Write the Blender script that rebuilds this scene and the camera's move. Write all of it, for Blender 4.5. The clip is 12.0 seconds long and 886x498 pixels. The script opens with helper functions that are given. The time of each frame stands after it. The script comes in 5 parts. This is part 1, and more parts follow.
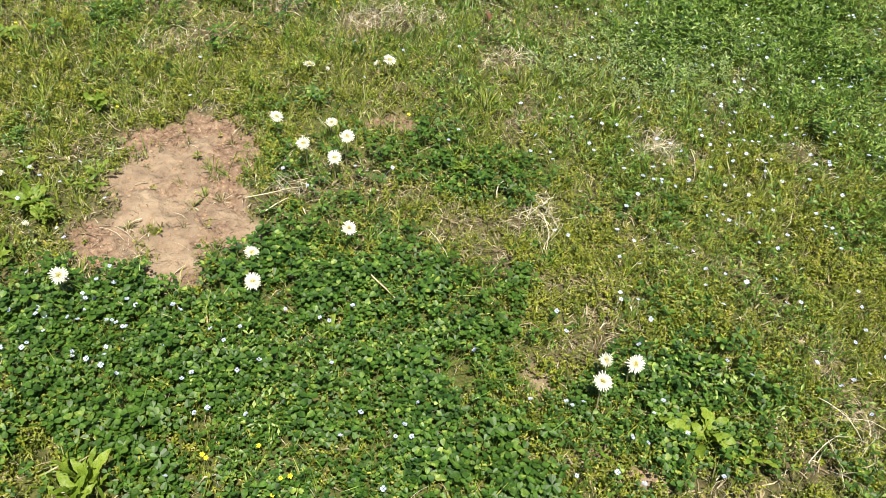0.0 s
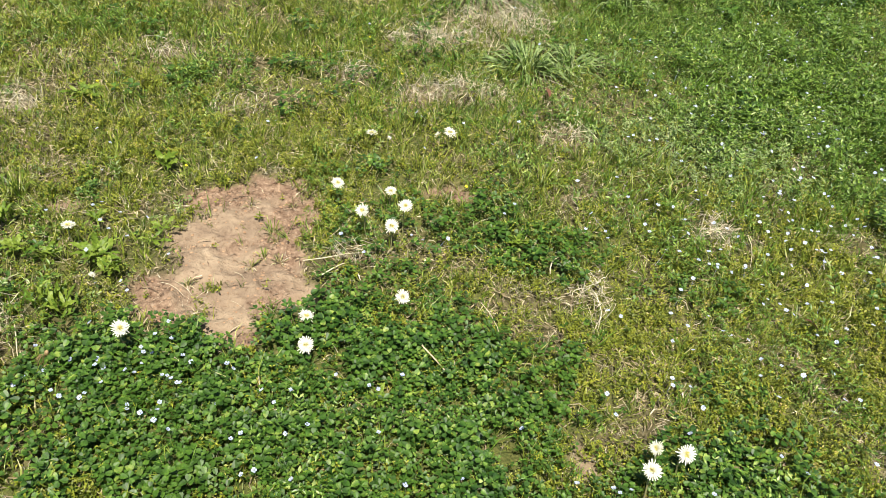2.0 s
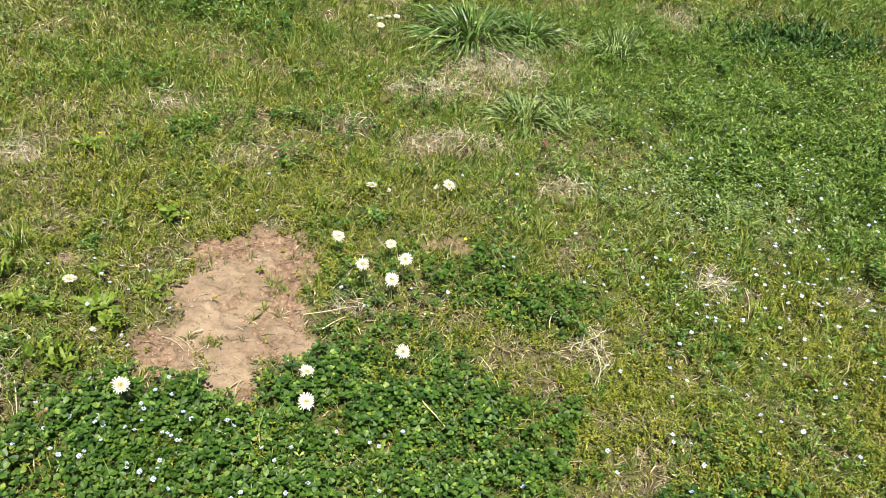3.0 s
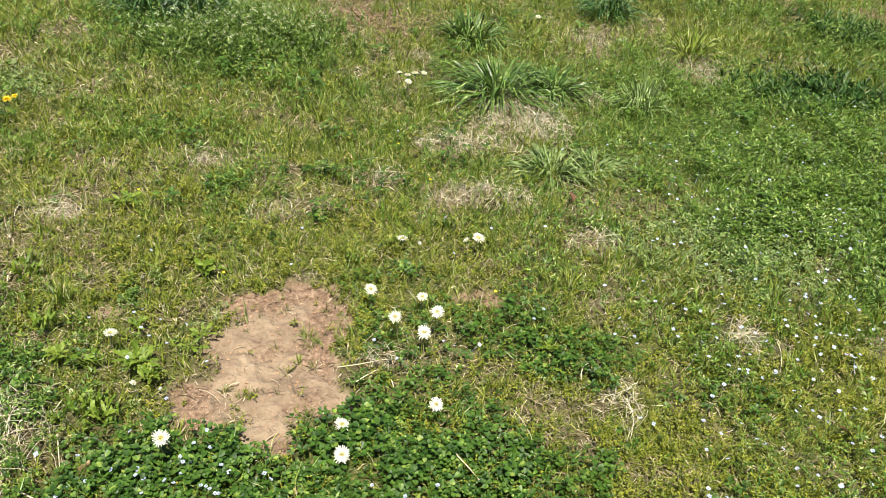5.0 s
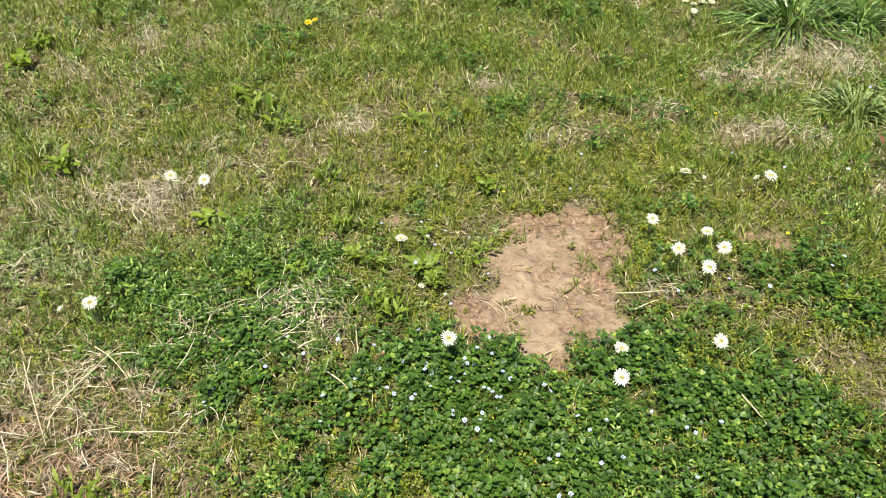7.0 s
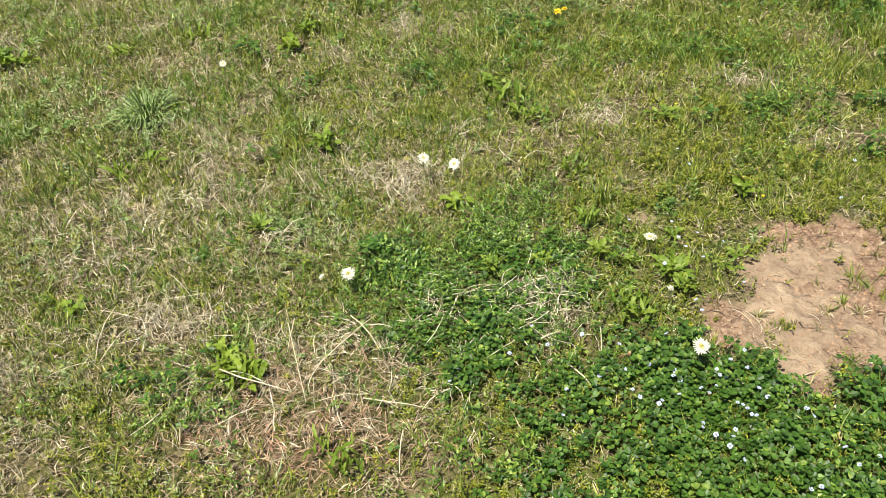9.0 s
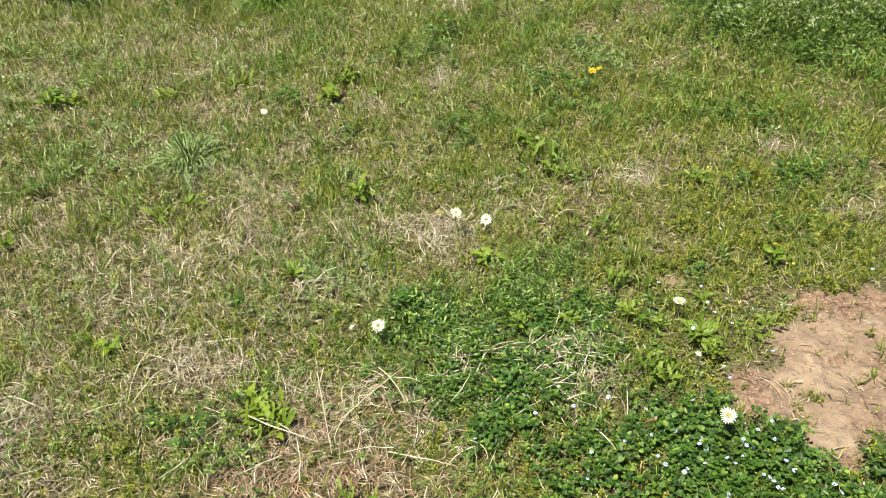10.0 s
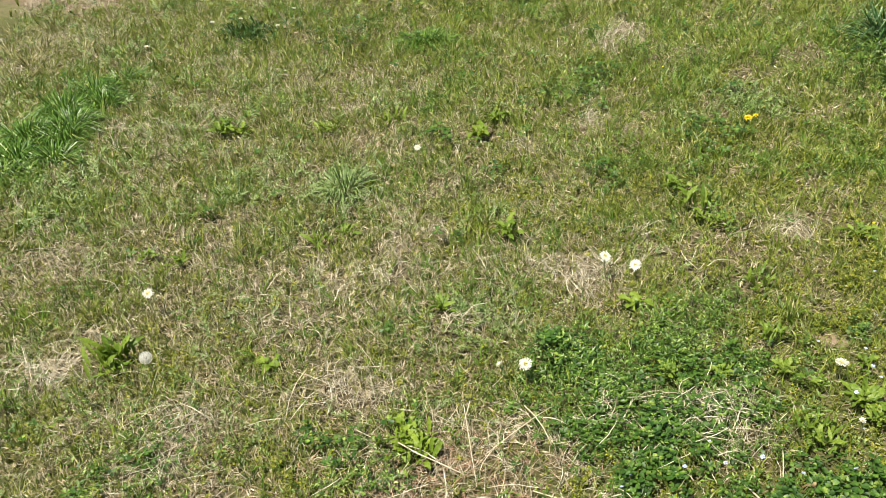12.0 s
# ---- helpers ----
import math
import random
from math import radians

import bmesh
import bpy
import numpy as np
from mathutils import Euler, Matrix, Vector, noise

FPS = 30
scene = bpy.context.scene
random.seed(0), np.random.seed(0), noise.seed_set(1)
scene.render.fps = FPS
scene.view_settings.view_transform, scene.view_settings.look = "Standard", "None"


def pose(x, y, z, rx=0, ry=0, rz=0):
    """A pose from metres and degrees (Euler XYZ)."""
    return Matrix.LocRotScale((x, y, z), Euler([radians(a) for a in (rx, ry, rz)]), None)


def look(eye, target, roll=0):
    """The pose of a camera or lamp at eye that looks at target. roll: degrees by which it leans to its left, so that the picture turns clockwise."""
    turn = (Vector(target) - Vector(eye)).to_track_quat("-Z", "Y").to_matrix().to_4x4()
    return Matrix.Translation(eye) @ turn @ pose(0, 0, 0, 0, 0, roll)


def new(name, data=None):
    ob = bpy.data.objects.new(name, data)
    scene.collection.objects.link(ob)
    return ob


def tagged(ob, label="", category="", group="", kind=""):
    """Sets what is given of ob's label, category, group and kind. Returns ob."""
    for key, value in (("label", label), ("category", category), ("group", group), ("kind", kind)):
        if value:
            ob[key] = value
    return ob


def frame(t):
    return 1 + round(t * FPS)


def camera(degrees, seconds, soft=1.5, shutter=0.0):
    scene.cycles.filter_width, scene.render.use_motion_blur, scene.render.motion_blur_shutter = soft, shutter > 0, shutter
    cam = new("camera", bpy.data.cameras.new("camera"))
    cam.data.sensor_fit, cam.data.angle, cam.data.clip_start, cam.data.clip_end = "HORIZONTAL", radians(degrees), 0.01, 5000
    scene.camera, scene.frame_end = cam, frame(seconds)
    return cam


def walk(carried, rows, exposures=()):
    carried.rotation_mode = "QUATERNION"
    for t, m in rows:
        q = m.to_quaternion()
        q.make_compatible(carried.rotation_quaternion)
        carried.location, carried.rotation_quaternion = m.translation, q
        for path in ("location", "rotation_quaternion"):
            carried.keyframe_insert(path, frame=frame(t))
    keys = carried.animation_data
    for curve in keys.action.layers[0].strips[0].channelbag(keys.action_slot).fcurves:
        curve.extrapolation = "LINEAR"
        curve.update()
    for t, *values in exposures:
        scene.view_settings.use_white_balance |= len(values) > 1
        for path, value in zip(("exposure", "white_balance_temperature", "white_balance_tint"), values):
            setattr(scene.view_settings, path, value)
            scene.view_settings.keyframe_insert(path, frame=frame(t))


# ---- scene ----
cam = camera(57.3, 12.0, soft=0.85)

PATH = [
    (0, (-0.013, -0.113, 1.31), (0.306, 1.325, -0.043), 7.2),
    (0.5, (-0.028, -0.111, 1.31), (0.238, 1.341, -0.039), 6.8),
    (1, (-0.03, -0.111, 1.314), (0.218, 1.374, -0.003), 7.5),
    (1.5, (-0.035, -0.108, 1.324), (0.189, 1.406, 0.037), 7.4),
    (2, (-0.037, -0.105, 1.335), (0.173, 1.444, 0.087), 7.3),
    (2.5, (-0.041, -0.104, 1.348), (0.177, 1.473, 0.137), 7.4),
    (3, (-0.053, -0.093, 1.371), (0.165, 1.514, 0.202), 7.4),
    (3.2, (-0.057, -0.087, 1.382), (0.162, 1.539, 0.239), 7.4),
    (4.8, (-0.072, -0.107, 1.406), (0.133, 1.569, 0.333), 6.6),
    (5, (-0.082, -0.111, 1.398), (0.077, 1.566, 0.321), 5.8),
    (5.5, (-0.1, -0.119, 1.378), (-0.073, 1.552, 0.28), 4.1),
    (6, (-0.132, -0.127, 1.357), (-0.249, 1.511, 0.215), 2.1),
    (6.5, (-0.171, -0.14, 1.341), (-0.421, 1.449, 0.153), 0.8),
    (7, (-0.209, -0.145, 1.328), (-0.598, 1.404, 0.125), -0.7),
    (7.5, (-0.251, -0.161, 1.321), (-0.817, 1.337, 0.124), -2.8),
    (7.7, (-0.266, -0.17, 1.319), (-0.884, 1.309, 0.122), -3.4),
    (9.3, (-0.324, -0.168, 1.337), (-1.203, 1.177, 0.147), -6.7),
    (9.5, (-0.326, -0.167, 1.352), (-1.223, 1.189, 0.187), -6.3),
    (10, (-0.323, -0.178, 1.374), (-1.249, 1.206, 0.267), -5.4),
    (10.5, (-0.321, -0.19, 1.386), (-1.281, 1.217, 0.338), -5.0),
    (11, (-0.328, -0.205, 1.402), (-1.308, 1.196, 0.364), -4.9),
    (11.5, (-0.346, -0.222, 1.411), (-1.43, 1.11, 0.386), -6.0),
    (12, (-0.365, -0.242, 1.416), (-1.558, 1.007, 0.407), -7.3),
]
walk(cam, [(t, look(eye, target, roll)) for t, eye, target, roll in PATH])


# ---- sky and sun ----
SUN_WAY = Vector((-0.01, -0.41, 1.0)).normalized()
SUN_HEIGHT = math.asin(SUN_WAY.z)
world = bpy.data.worlds.new("sky")
scene.world = world
world.use_nodes = True
sky = world.node_tree.nodes.new("ShaderNodeTexSky")
sky.sky_type, sky.sun_disc = "NISHITA", False
sky.sun_elevation, sky.sun_rotation = SUN_HEIGHT, math.atan2(SUN_WAY.x, SUN_WAY.y)
backing = world.node_tree.nodes["Background"]
world.node_tree.links.new(sky.outputs["Color"], backing.inputs["Color"])
backing.inputs["Strength"].default_value = 0.05
sun = new("sun", bpy.data.lights.new("sun", "SUN"))
sun.data.energy, sun.data.angle, sun.data.color = 5.0, radians(0.53), (1.0, 0.937, 0.825)
sun.matrix_world = look(SUN_WAY * 40, (0, 0, 0))
scene.view_settings.exposure = 0.69


# ---- materials ----
def material(name):
    m = bpy.data.materials.new(name)
    m.use_nodes = True
    return m, m.node_tree.nodes, m.node_tree.links, m.node_tree.nodes["Principled BSDF"]


def ramp(nodes, stops):
    r = nodes.new("ShaderNodeValToRGB")
    while len(r.color_ramp.elements) < len(stops):
        r.color_ramp.elements.new(0.5)
    for e, (at, colour) in zip(r.color_ramp.elements, stops):
        e.position, e.color = at, (*colour, 1)
    return r


def noise_at(nodes, links, scale, detail=3.0, rough=0.55, coords="Object"):
    c, n = nodes.new("ShaderNodeTexCoord"), nodes.new("ShaderNodeTexNoise")
    links.new(c.outputs[coords], n.inputs["Vector"])
    n.inputs["Scale"].default_value, n.inputs["Detail"].default_value, n.inputs["Roughness"].default_value = scale, detail, rough
    return n


def blend(nodes, links, factor, a, b, kind="MIX"):
    x = nodes.new("ShaderNodeMix")
    x.data_type, x.blend_type, x.clamp_result = "RGBA", kind, True
    for value, slot in ((factor, 0), (a, 6), (b, 7)):
        if isinstance(value, (int, float)):
            x.inputs[slot].default_value = value
        elif isinstance(value, tuple):
            x.inputs[slot].default_value = (*value, 1)
        else:
            links.new(value, x.inputs[slot])
    return x.outputs[2]


def leafy(name, stops, patch, patch_scale=2.2, rough=0.5, sheer=0.3, pieces=True, gloss=0.5, clump=0.5):
    """Foliage: a tint for each leaf, drifts of another tint over the meadow, fine mottling, light through the blade."""
    m, nodes, links, shader = material(name)
    if pieces:
        seed = nodes.new("ShaderNodeNewGeometry").outputs["Random Per Island"]
    else:
        seed = nodes.new("ShaderNodeObjectInfo").outputs["Random"]
    tint = ramp(nodes, stops)
    if pieces:
        shoot = noise_at(nodes, links, 42.0, 2.0)
        wide = nodes.new("ShaderNodeMapRange")
        wide.inputs["From Min"].default_value, wide.inputs["From Max"].default_value = 0.33, 0.67
        links.new(shoot.outputs["Fac"], wide.inputs["Value"])
        both = nodes.new("ShaderNodeMapRange")
        both.inputs["From Min"].default_value, both.inputs["From Max"].default_value = 0.16, 0.84
        links.new(blend(nodes, links, clump, seed, wide.outputs["Result"]), both.inputs["Value"])
        seed = both.outputs["Result"]
    links.new(seed, tint.inputs["Fac"])
    drift = noise_at(nodes, links, patch_scale)
    where = ramp(nodes, ((0.42, (0, 0, 0)), (0.62, (1, 1, 1))))
    links.new(drift.outputs["Fac"], where.inputs["Fac"])
    half = nodes.new("ShaderNodeMath")
    half.operation = "MULTIPLY"
    half.inputs[1].default_value = 0.55
    links.new(where.outputs["Color"], half.inputs[0])
    colour = blend(nodes, links, half.outputs[0], tint.outputs["Color"], patch)
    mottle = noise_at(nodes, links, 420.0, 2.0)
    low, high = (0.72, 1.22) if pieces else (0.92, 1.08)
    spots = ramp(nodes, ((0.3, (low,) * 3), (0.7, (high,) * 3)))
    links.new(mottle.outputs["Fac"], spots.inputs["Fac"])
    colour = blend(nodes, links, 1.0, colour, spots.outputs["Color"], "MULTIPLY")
    # lit tufts against dark gaps, put into the colour as random clump noise
    tuft_noise = noise_at(nodes, links, 55.0, 1.0)
    tuft_light = ramp(nodes, ((0.36, (0.66, 0.69, 0.68)), (0.5, (0.96, 0.97, 0.96)), (0.66, (1.28, 1.25, 1.22))))
    links.new(tuft_noise.outputs["Fac"], tuft_light.inputs["Fac"])
    colour = blend(nodes, links, 1.0, colour, tuft_light.outputs["Color"], "MULTIPLY")
    links.new(colour, shader.inputs["Base Color"])
    shader.inputs["Roughness"].default_value = rough
    shader.inputs["Specular IOR Level"].default_value = gloss
    back = nodes.new("ShaderNodeBsdfTranslucent")
    warm = blend(nodes, links, 1.0, colour, (1.25, 1.15, 0.55), "MULTIPLY")
    links.new(warm, back.inputs["Color"])
    mix = nodes.new("ShaderNodeMixShader")
    mix.inputs[0].default_value = sheer
    links.new(shader.outputs[0], mix.inputs[1])
    links.new(back.outputs[0], mix.inputs[2])
    links.new(mix.outputs[0], nodes["Material Output"].inputs["Surface"])
    return m


def plain(name, colour, rough=0.6, other=None, scale=60.0, sheer=0.0):
    """A simple organic surface with fine mottling between two tints."""
    m, nodes, links, shader = material(name)
    n = noise_at(nodes, links, scale)
    r = ramp(nodes, ((0.35, other or tuple(0.75 * c for c in colour)), (0.65, colour)))
    links.new(n.outputs["Fac"], r.inputs["Fac"])
    links.new(r.outputs["Color"], shader.inputs["Base Color"])
    shader.inputs["Roughness"].default_value = rough
    if sheer:
        back, mix = nodes.new("ShaderNodeBsdfTranslucent"), nodes.new("ShaderNodeMixShader")
        links.new(r.outputs["Color"], back.inputs["Color"])
        mix.inputs[0].default_value = sheer
        links.new(shader.outputs[0], mix.inputs[1])
        links.new(back.outputs[0], mix.inputs[2])
        links.new(mix.outputs[0], nodes["Material Output"].inputs["Surface"])
    return m


def earth():
    """Sandy tan soil where the ground is bare, brown litter and humus under the plants."""
    m, nodes, links, shader = material("earth")
    bare = nodes.new("ShaderNodeAttribute")
    bare.attribute_name = "bare"
    coarse, fine, grit = noise_at(nodes, links, 9.0, 5.0), noise_at(nodes, links, 70.0, 6.0, 0.65), noise_at(nodes, links, 420.0, 3.0)
    lump = noise_at(nodes, links, 30.0, 5.0, 0.6)
    sand = ramp(nodes, ((0.34, (0.19, 0.136, 0.093)), (0.46, (0.272, 0.202, 0.138)), (0.56, (0.335, 0.256, 0.174)), (0.68, (0.41, 0.32, 0.22))))
    links.new(blend(nodes, links, 0.45, coarse.outputs["Fac"], lump.outputs["Fac"]), sand.inputs["Fac"])
    crumbs = ramp(nodes, ((0.30, (0.62, 0.54, 0.48)), (0.40, (0.96, 0.94, 0.92)), (0.75, (1.08, 1.08, 1.07))))
    links.new(fine.outputs["Fac"], crumbs.inputs["Fac"])
    rust = nodes.new("ShaderNodeAttribute")
    rust.attribute_name = "rust"
    loam = ramp(nodes, ((0.36, (0.17, 0.11, 0.073)), (0.54, (0.27, 0.184, 0.124)), (0.66, (0.37, 0.27, 0.185))))
    links.new(fine.outputs["Fac"], loam.inputs["Fac"])
    ground_tint = blend(nodes, links, rust.outputs["Fac"], sand.outputs["Color"], loam.outputs["Color"])
    soil = blend(nodes, links, 1.0, ground_tint, crumbs.outputs["Color"], "MULTIPLY")
    humus = ramp(nodes, ((0.3, (0.035, 0.030, 0.013)), (0.5, (0.085, 0.07, 0.032)), (0.68, (0.20, 0.16, 0.085))))
    links.new(fine.outputs["Fac"], humus.inputs["Fac"])
    turf = nodes.new("ShaderNodeAttribute")
    turf.attribute_name = "turf"
    broad, mid = noise_at(nodes, links, 0.9, 4.0, 0.6), noise_at(nodes, links, 14.0, 4.0, 0.6)
    sward = ramp(nodes, ((0.36, (0.03, 0.048, 0.010)), (0.47, (0.068, 0.09, 0.02)), (0.55, (0.12, 0.13, 0.032)), (0.64, (0.22, 0.19, 0.095))))
    sown = blend(nodes, links, 0.5, blend(nodes, links, 0.5, broad.outputs["Fac"], mid.outputs["Fac"]), fine.outputs["Fac"])
    links.new(sown, sward.inputs["Fac"])
    under = blend(nodes, links, turf.outputs["Fac"], humus.outputs["Color"], sward.outputs["Color"])
    colour = blend(nodes, links, bare.outputs["Fac"], under, soil)
    links.new(colour, shader.inputs["Base Color"])
    shader.inputs["Roughness"].default_value = 0.92
    shader.inputs["Specular IOR Level"].default_value = 0.2
    broad_bump, tall, low = nodes.new("ShaderNodeBump"), nodes.new("ShaderNodeBump"), nodes.new("ShaderNodeBump")
    broad_bump.inputs["Strength"].default_value, broad_bump.inputs["Distance"].default_value = 1.0, 0.016
    links.new(lump.outputs["Fac"], broad_bump.inputs["Height"])
    links.new(broad_bump.outputs["Normal"], tall.inputs["Normal"])
    tall.inputs["Strength"].default_value, tall.inputs["Distance"].default_value = 0.8, 0.0045
    low.inputs["Strength"].default_value, low.inputs["Distance"].default_value = 0.6, 0.0012
    links.new(fine.outputs["Fac"], tall.inputs["Height"])
    links.new(grit.outputs["Fac"], low.inputs["Height"])
    links.new(tall.outputs["Normal"], low.inputs["Normal"])
    links.new(low.outputs["Normal"], shader.inputs["Normal"])
    return m


EARTH = earth()
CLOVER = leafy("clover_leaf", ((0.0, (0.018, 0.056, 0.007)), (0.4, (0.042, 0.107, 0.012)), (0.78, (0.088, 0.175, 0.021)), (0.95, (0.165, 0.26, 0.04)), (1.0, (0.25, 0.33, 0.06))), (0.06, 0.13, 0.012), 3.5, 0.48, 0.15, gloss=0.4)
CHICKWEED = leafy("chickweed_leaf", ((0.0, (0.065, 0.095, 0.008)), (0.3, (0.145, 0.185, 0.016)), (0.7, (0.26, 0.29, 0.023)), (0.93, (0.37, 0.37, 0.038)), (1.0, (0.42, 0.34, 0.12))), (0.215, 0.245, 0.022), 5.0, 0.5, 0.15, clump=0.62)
# palest stop paints leaf highlights into the tint, darkest the gaps between leaves
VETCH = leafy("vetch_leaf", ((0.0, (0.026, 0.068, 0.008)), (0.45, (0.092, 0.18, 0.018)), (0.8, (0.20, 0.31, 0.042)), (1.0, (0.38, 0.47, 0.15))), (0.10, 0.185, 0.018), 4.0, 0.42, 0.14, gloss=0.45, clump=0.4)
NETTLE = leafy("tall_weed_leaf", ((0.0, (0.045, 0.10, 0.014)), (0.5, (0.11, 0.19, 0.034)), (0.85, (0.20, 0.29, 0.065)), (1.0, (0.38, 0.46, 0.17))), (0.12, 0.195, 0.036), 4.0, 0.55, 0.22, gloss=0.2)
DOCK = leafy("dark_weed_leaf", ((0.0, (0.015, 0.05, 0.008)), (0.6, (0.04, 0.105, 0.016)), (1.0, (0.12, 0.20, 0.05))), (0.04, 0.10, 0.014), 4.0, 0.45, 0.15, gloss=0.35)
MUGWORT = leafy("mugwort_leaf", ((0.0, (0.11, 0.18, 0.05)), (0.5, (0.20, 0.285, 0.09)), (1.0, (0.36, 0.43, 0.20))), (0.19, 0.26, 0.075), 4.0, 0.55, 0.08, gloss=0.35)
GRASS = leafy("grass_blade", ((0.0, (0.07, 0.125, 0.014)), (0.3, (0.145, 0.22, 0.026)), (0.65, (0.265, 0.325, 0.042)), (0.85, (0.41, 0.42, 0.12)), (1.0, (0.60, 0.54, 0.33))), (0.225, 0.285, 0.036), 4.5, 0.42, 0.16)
# palest stop paints highlights of arching blades, darkest their shaded foot
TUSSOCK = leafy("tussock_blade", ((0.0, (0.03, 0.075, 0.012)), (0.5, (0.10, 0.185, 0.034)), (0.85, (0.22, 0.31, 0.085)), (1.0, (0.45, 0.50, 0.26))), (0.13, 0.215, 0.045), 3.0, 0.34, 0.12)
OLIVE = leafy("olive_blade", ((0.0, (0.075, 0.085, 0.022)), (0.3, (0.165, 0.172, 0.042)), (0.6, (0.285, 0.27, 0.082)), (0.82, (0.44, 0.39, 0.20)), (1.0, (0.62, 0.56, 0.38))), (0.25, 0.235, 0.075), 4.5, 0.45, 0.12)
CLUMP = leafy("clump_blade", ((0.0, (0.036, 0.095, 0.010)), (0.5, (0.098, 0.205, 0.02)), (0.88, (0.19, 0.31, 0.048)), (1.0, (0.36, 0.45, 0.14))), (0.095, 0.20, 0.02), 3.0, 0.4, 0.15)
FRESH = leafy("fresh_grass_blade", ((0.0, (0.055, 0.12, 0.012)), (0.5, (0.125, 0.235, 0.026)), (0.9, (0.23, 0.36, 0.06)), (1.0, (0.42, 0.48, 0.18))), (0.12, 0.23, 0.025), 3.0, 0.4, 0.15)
# pale stops paint highlights of the strap leaves into the tint
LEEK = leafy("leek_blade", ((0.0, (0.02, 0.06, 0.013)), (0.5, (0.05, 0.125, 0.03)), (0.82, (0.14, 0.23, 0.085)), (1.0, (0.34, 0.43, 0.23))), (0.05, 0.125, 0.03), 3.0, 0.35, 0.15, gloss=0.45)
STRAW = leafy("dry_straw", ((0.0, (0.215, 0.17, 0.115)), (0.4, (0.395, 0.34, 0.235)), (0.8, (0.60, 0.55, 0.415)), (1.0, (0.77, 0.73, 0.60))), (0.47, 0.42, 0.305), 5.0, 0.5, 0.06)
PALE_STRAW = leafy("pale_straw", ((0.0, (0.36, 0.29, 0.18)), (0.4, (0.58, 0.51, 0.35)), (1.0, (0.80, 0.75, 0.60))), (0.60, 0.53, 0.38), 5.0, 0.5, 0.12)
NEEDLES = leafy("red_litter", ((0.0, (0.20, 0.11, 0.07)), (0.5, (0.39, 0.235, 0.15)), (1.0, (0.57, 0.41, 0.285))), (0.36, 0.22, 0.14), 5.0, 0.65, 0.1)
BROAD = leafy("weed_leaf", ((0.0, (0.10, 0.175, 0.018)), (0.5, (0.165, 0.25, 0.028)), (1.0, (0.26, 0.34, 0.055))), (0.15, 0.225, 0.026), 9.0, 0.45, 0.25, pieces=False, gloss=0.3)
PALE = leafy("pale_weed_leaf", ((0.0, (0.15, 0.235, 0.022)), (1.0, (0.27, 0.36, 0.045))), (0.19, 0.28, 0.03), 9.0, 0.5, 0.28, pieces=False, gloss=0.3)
STALK = plain("green_stalk", (0.20, 0.27, 0.09), 0.5, (0.24, 0.20, 0.10))
BRACT = plain("green_bract", (0.09, 0.17, 0.04), 0.5)
WHITE = plain("white_petal", (0.80, 0.79, 0.70), 0.55, (0.72, 0.71, 0.58), 260.0, 0.25)
CREAM = plain("cream_floret", (0.90, 0.83, 0.24), 0.6, (0.90, 0.87, 0.50), 300.0, 0.35)
YELLOW = plain("yellow_petal", (0.86, 0.68, 0.02), 0.5, (0.82, 0.56, 0.01), 200.0, 0.2)
LEMON = plain("lemon_petal", (0.83, 0.74, 0.03), 0.5, (0.75, 0.62, 0.02), 300.0, 0.2)
BLUE = plain("pale_blue_petal", (0.42, 0.50, 0.76), 0.5, (0.62, 0.66, 0.79), 420.0, 0.25)
FLUFF = plain("seed_fluff", (0.9, 0.89, 0.82), 0.7, (0.86, 0.84, 0.76), 200.0, 0.45)
SEED = plain("brown_seed", (0.22, 0.17, 0.09), 0.7)
STRAW_STEM = plain("straw_stem", (0.68, 0.61, 0.44), 0.5, (0.52, 0.44, 0.28), 45.0)
WITHERED = plain("withered_bract", (0.46, 0.34, 0.17), 0.7, (0.28, 0.18, 0.08), 150.0, 0.1)
DEAD_LEAF = plain("dead_leaf", (0.22, 0.10, 0.055), 0.65, (0.13, 0.06, 0.035), 120.0, 0.15)
TWIG = plain("dark_twig", (0.16, 0.11, 0.07), 0.8, (0.09, 0.06, 0.04), 90.0)
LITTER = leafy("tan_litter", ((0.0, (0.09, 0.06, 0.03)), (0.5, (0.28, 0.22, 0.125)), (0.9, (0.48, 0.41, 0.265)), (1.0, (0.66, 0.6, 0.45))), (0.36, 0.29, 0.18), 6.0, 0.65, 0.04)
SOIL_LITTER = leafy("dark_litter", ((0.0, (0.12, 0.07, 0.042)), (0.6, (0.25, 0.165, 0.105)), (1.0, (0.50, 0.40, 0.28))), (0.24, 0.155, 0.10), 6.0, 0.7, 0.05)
CLOD = plain("soil_clod", (0.42, 0.28, 0.17), 0.95, (0.30, 0.18, 0.10), 90.0)


# ---- the plan of the meadow: what grows where ----
RNG = np.random.default_rng(7)
TABLE = RNG.random((256, 256))
PLAN = {}


def hills(x, y, size, shift=0):
    """Smooth noise of 0 to 1 on the plan."""
    x, y = np.asarray(x) / size + 31.7 * shift + 500, np.asarray(y) / size + 17.3 * shift + 500
    i, j = np.floor(x).astype(int), np.floor(y).astype(int)
    u, v = x - i, y - j
    u, v = u * u * (3 - 2 * u), v * v * (3 - 2 * v)
    pick = lambda a, b: TABLE[a % 256, b % 256]
    return (pick(i, j) * (1 - u) + pick(i + 1, j) * u) * (1 - v) + (pick(i, j + 1) * (1 - u) + pick(i + 1, j + 1) * u) * v


def blob(kind, x, y, across, along, turn, much=1.0):
    PLAN.setdefault(kind, []).append((x, y, across, along, radians(turn), much))


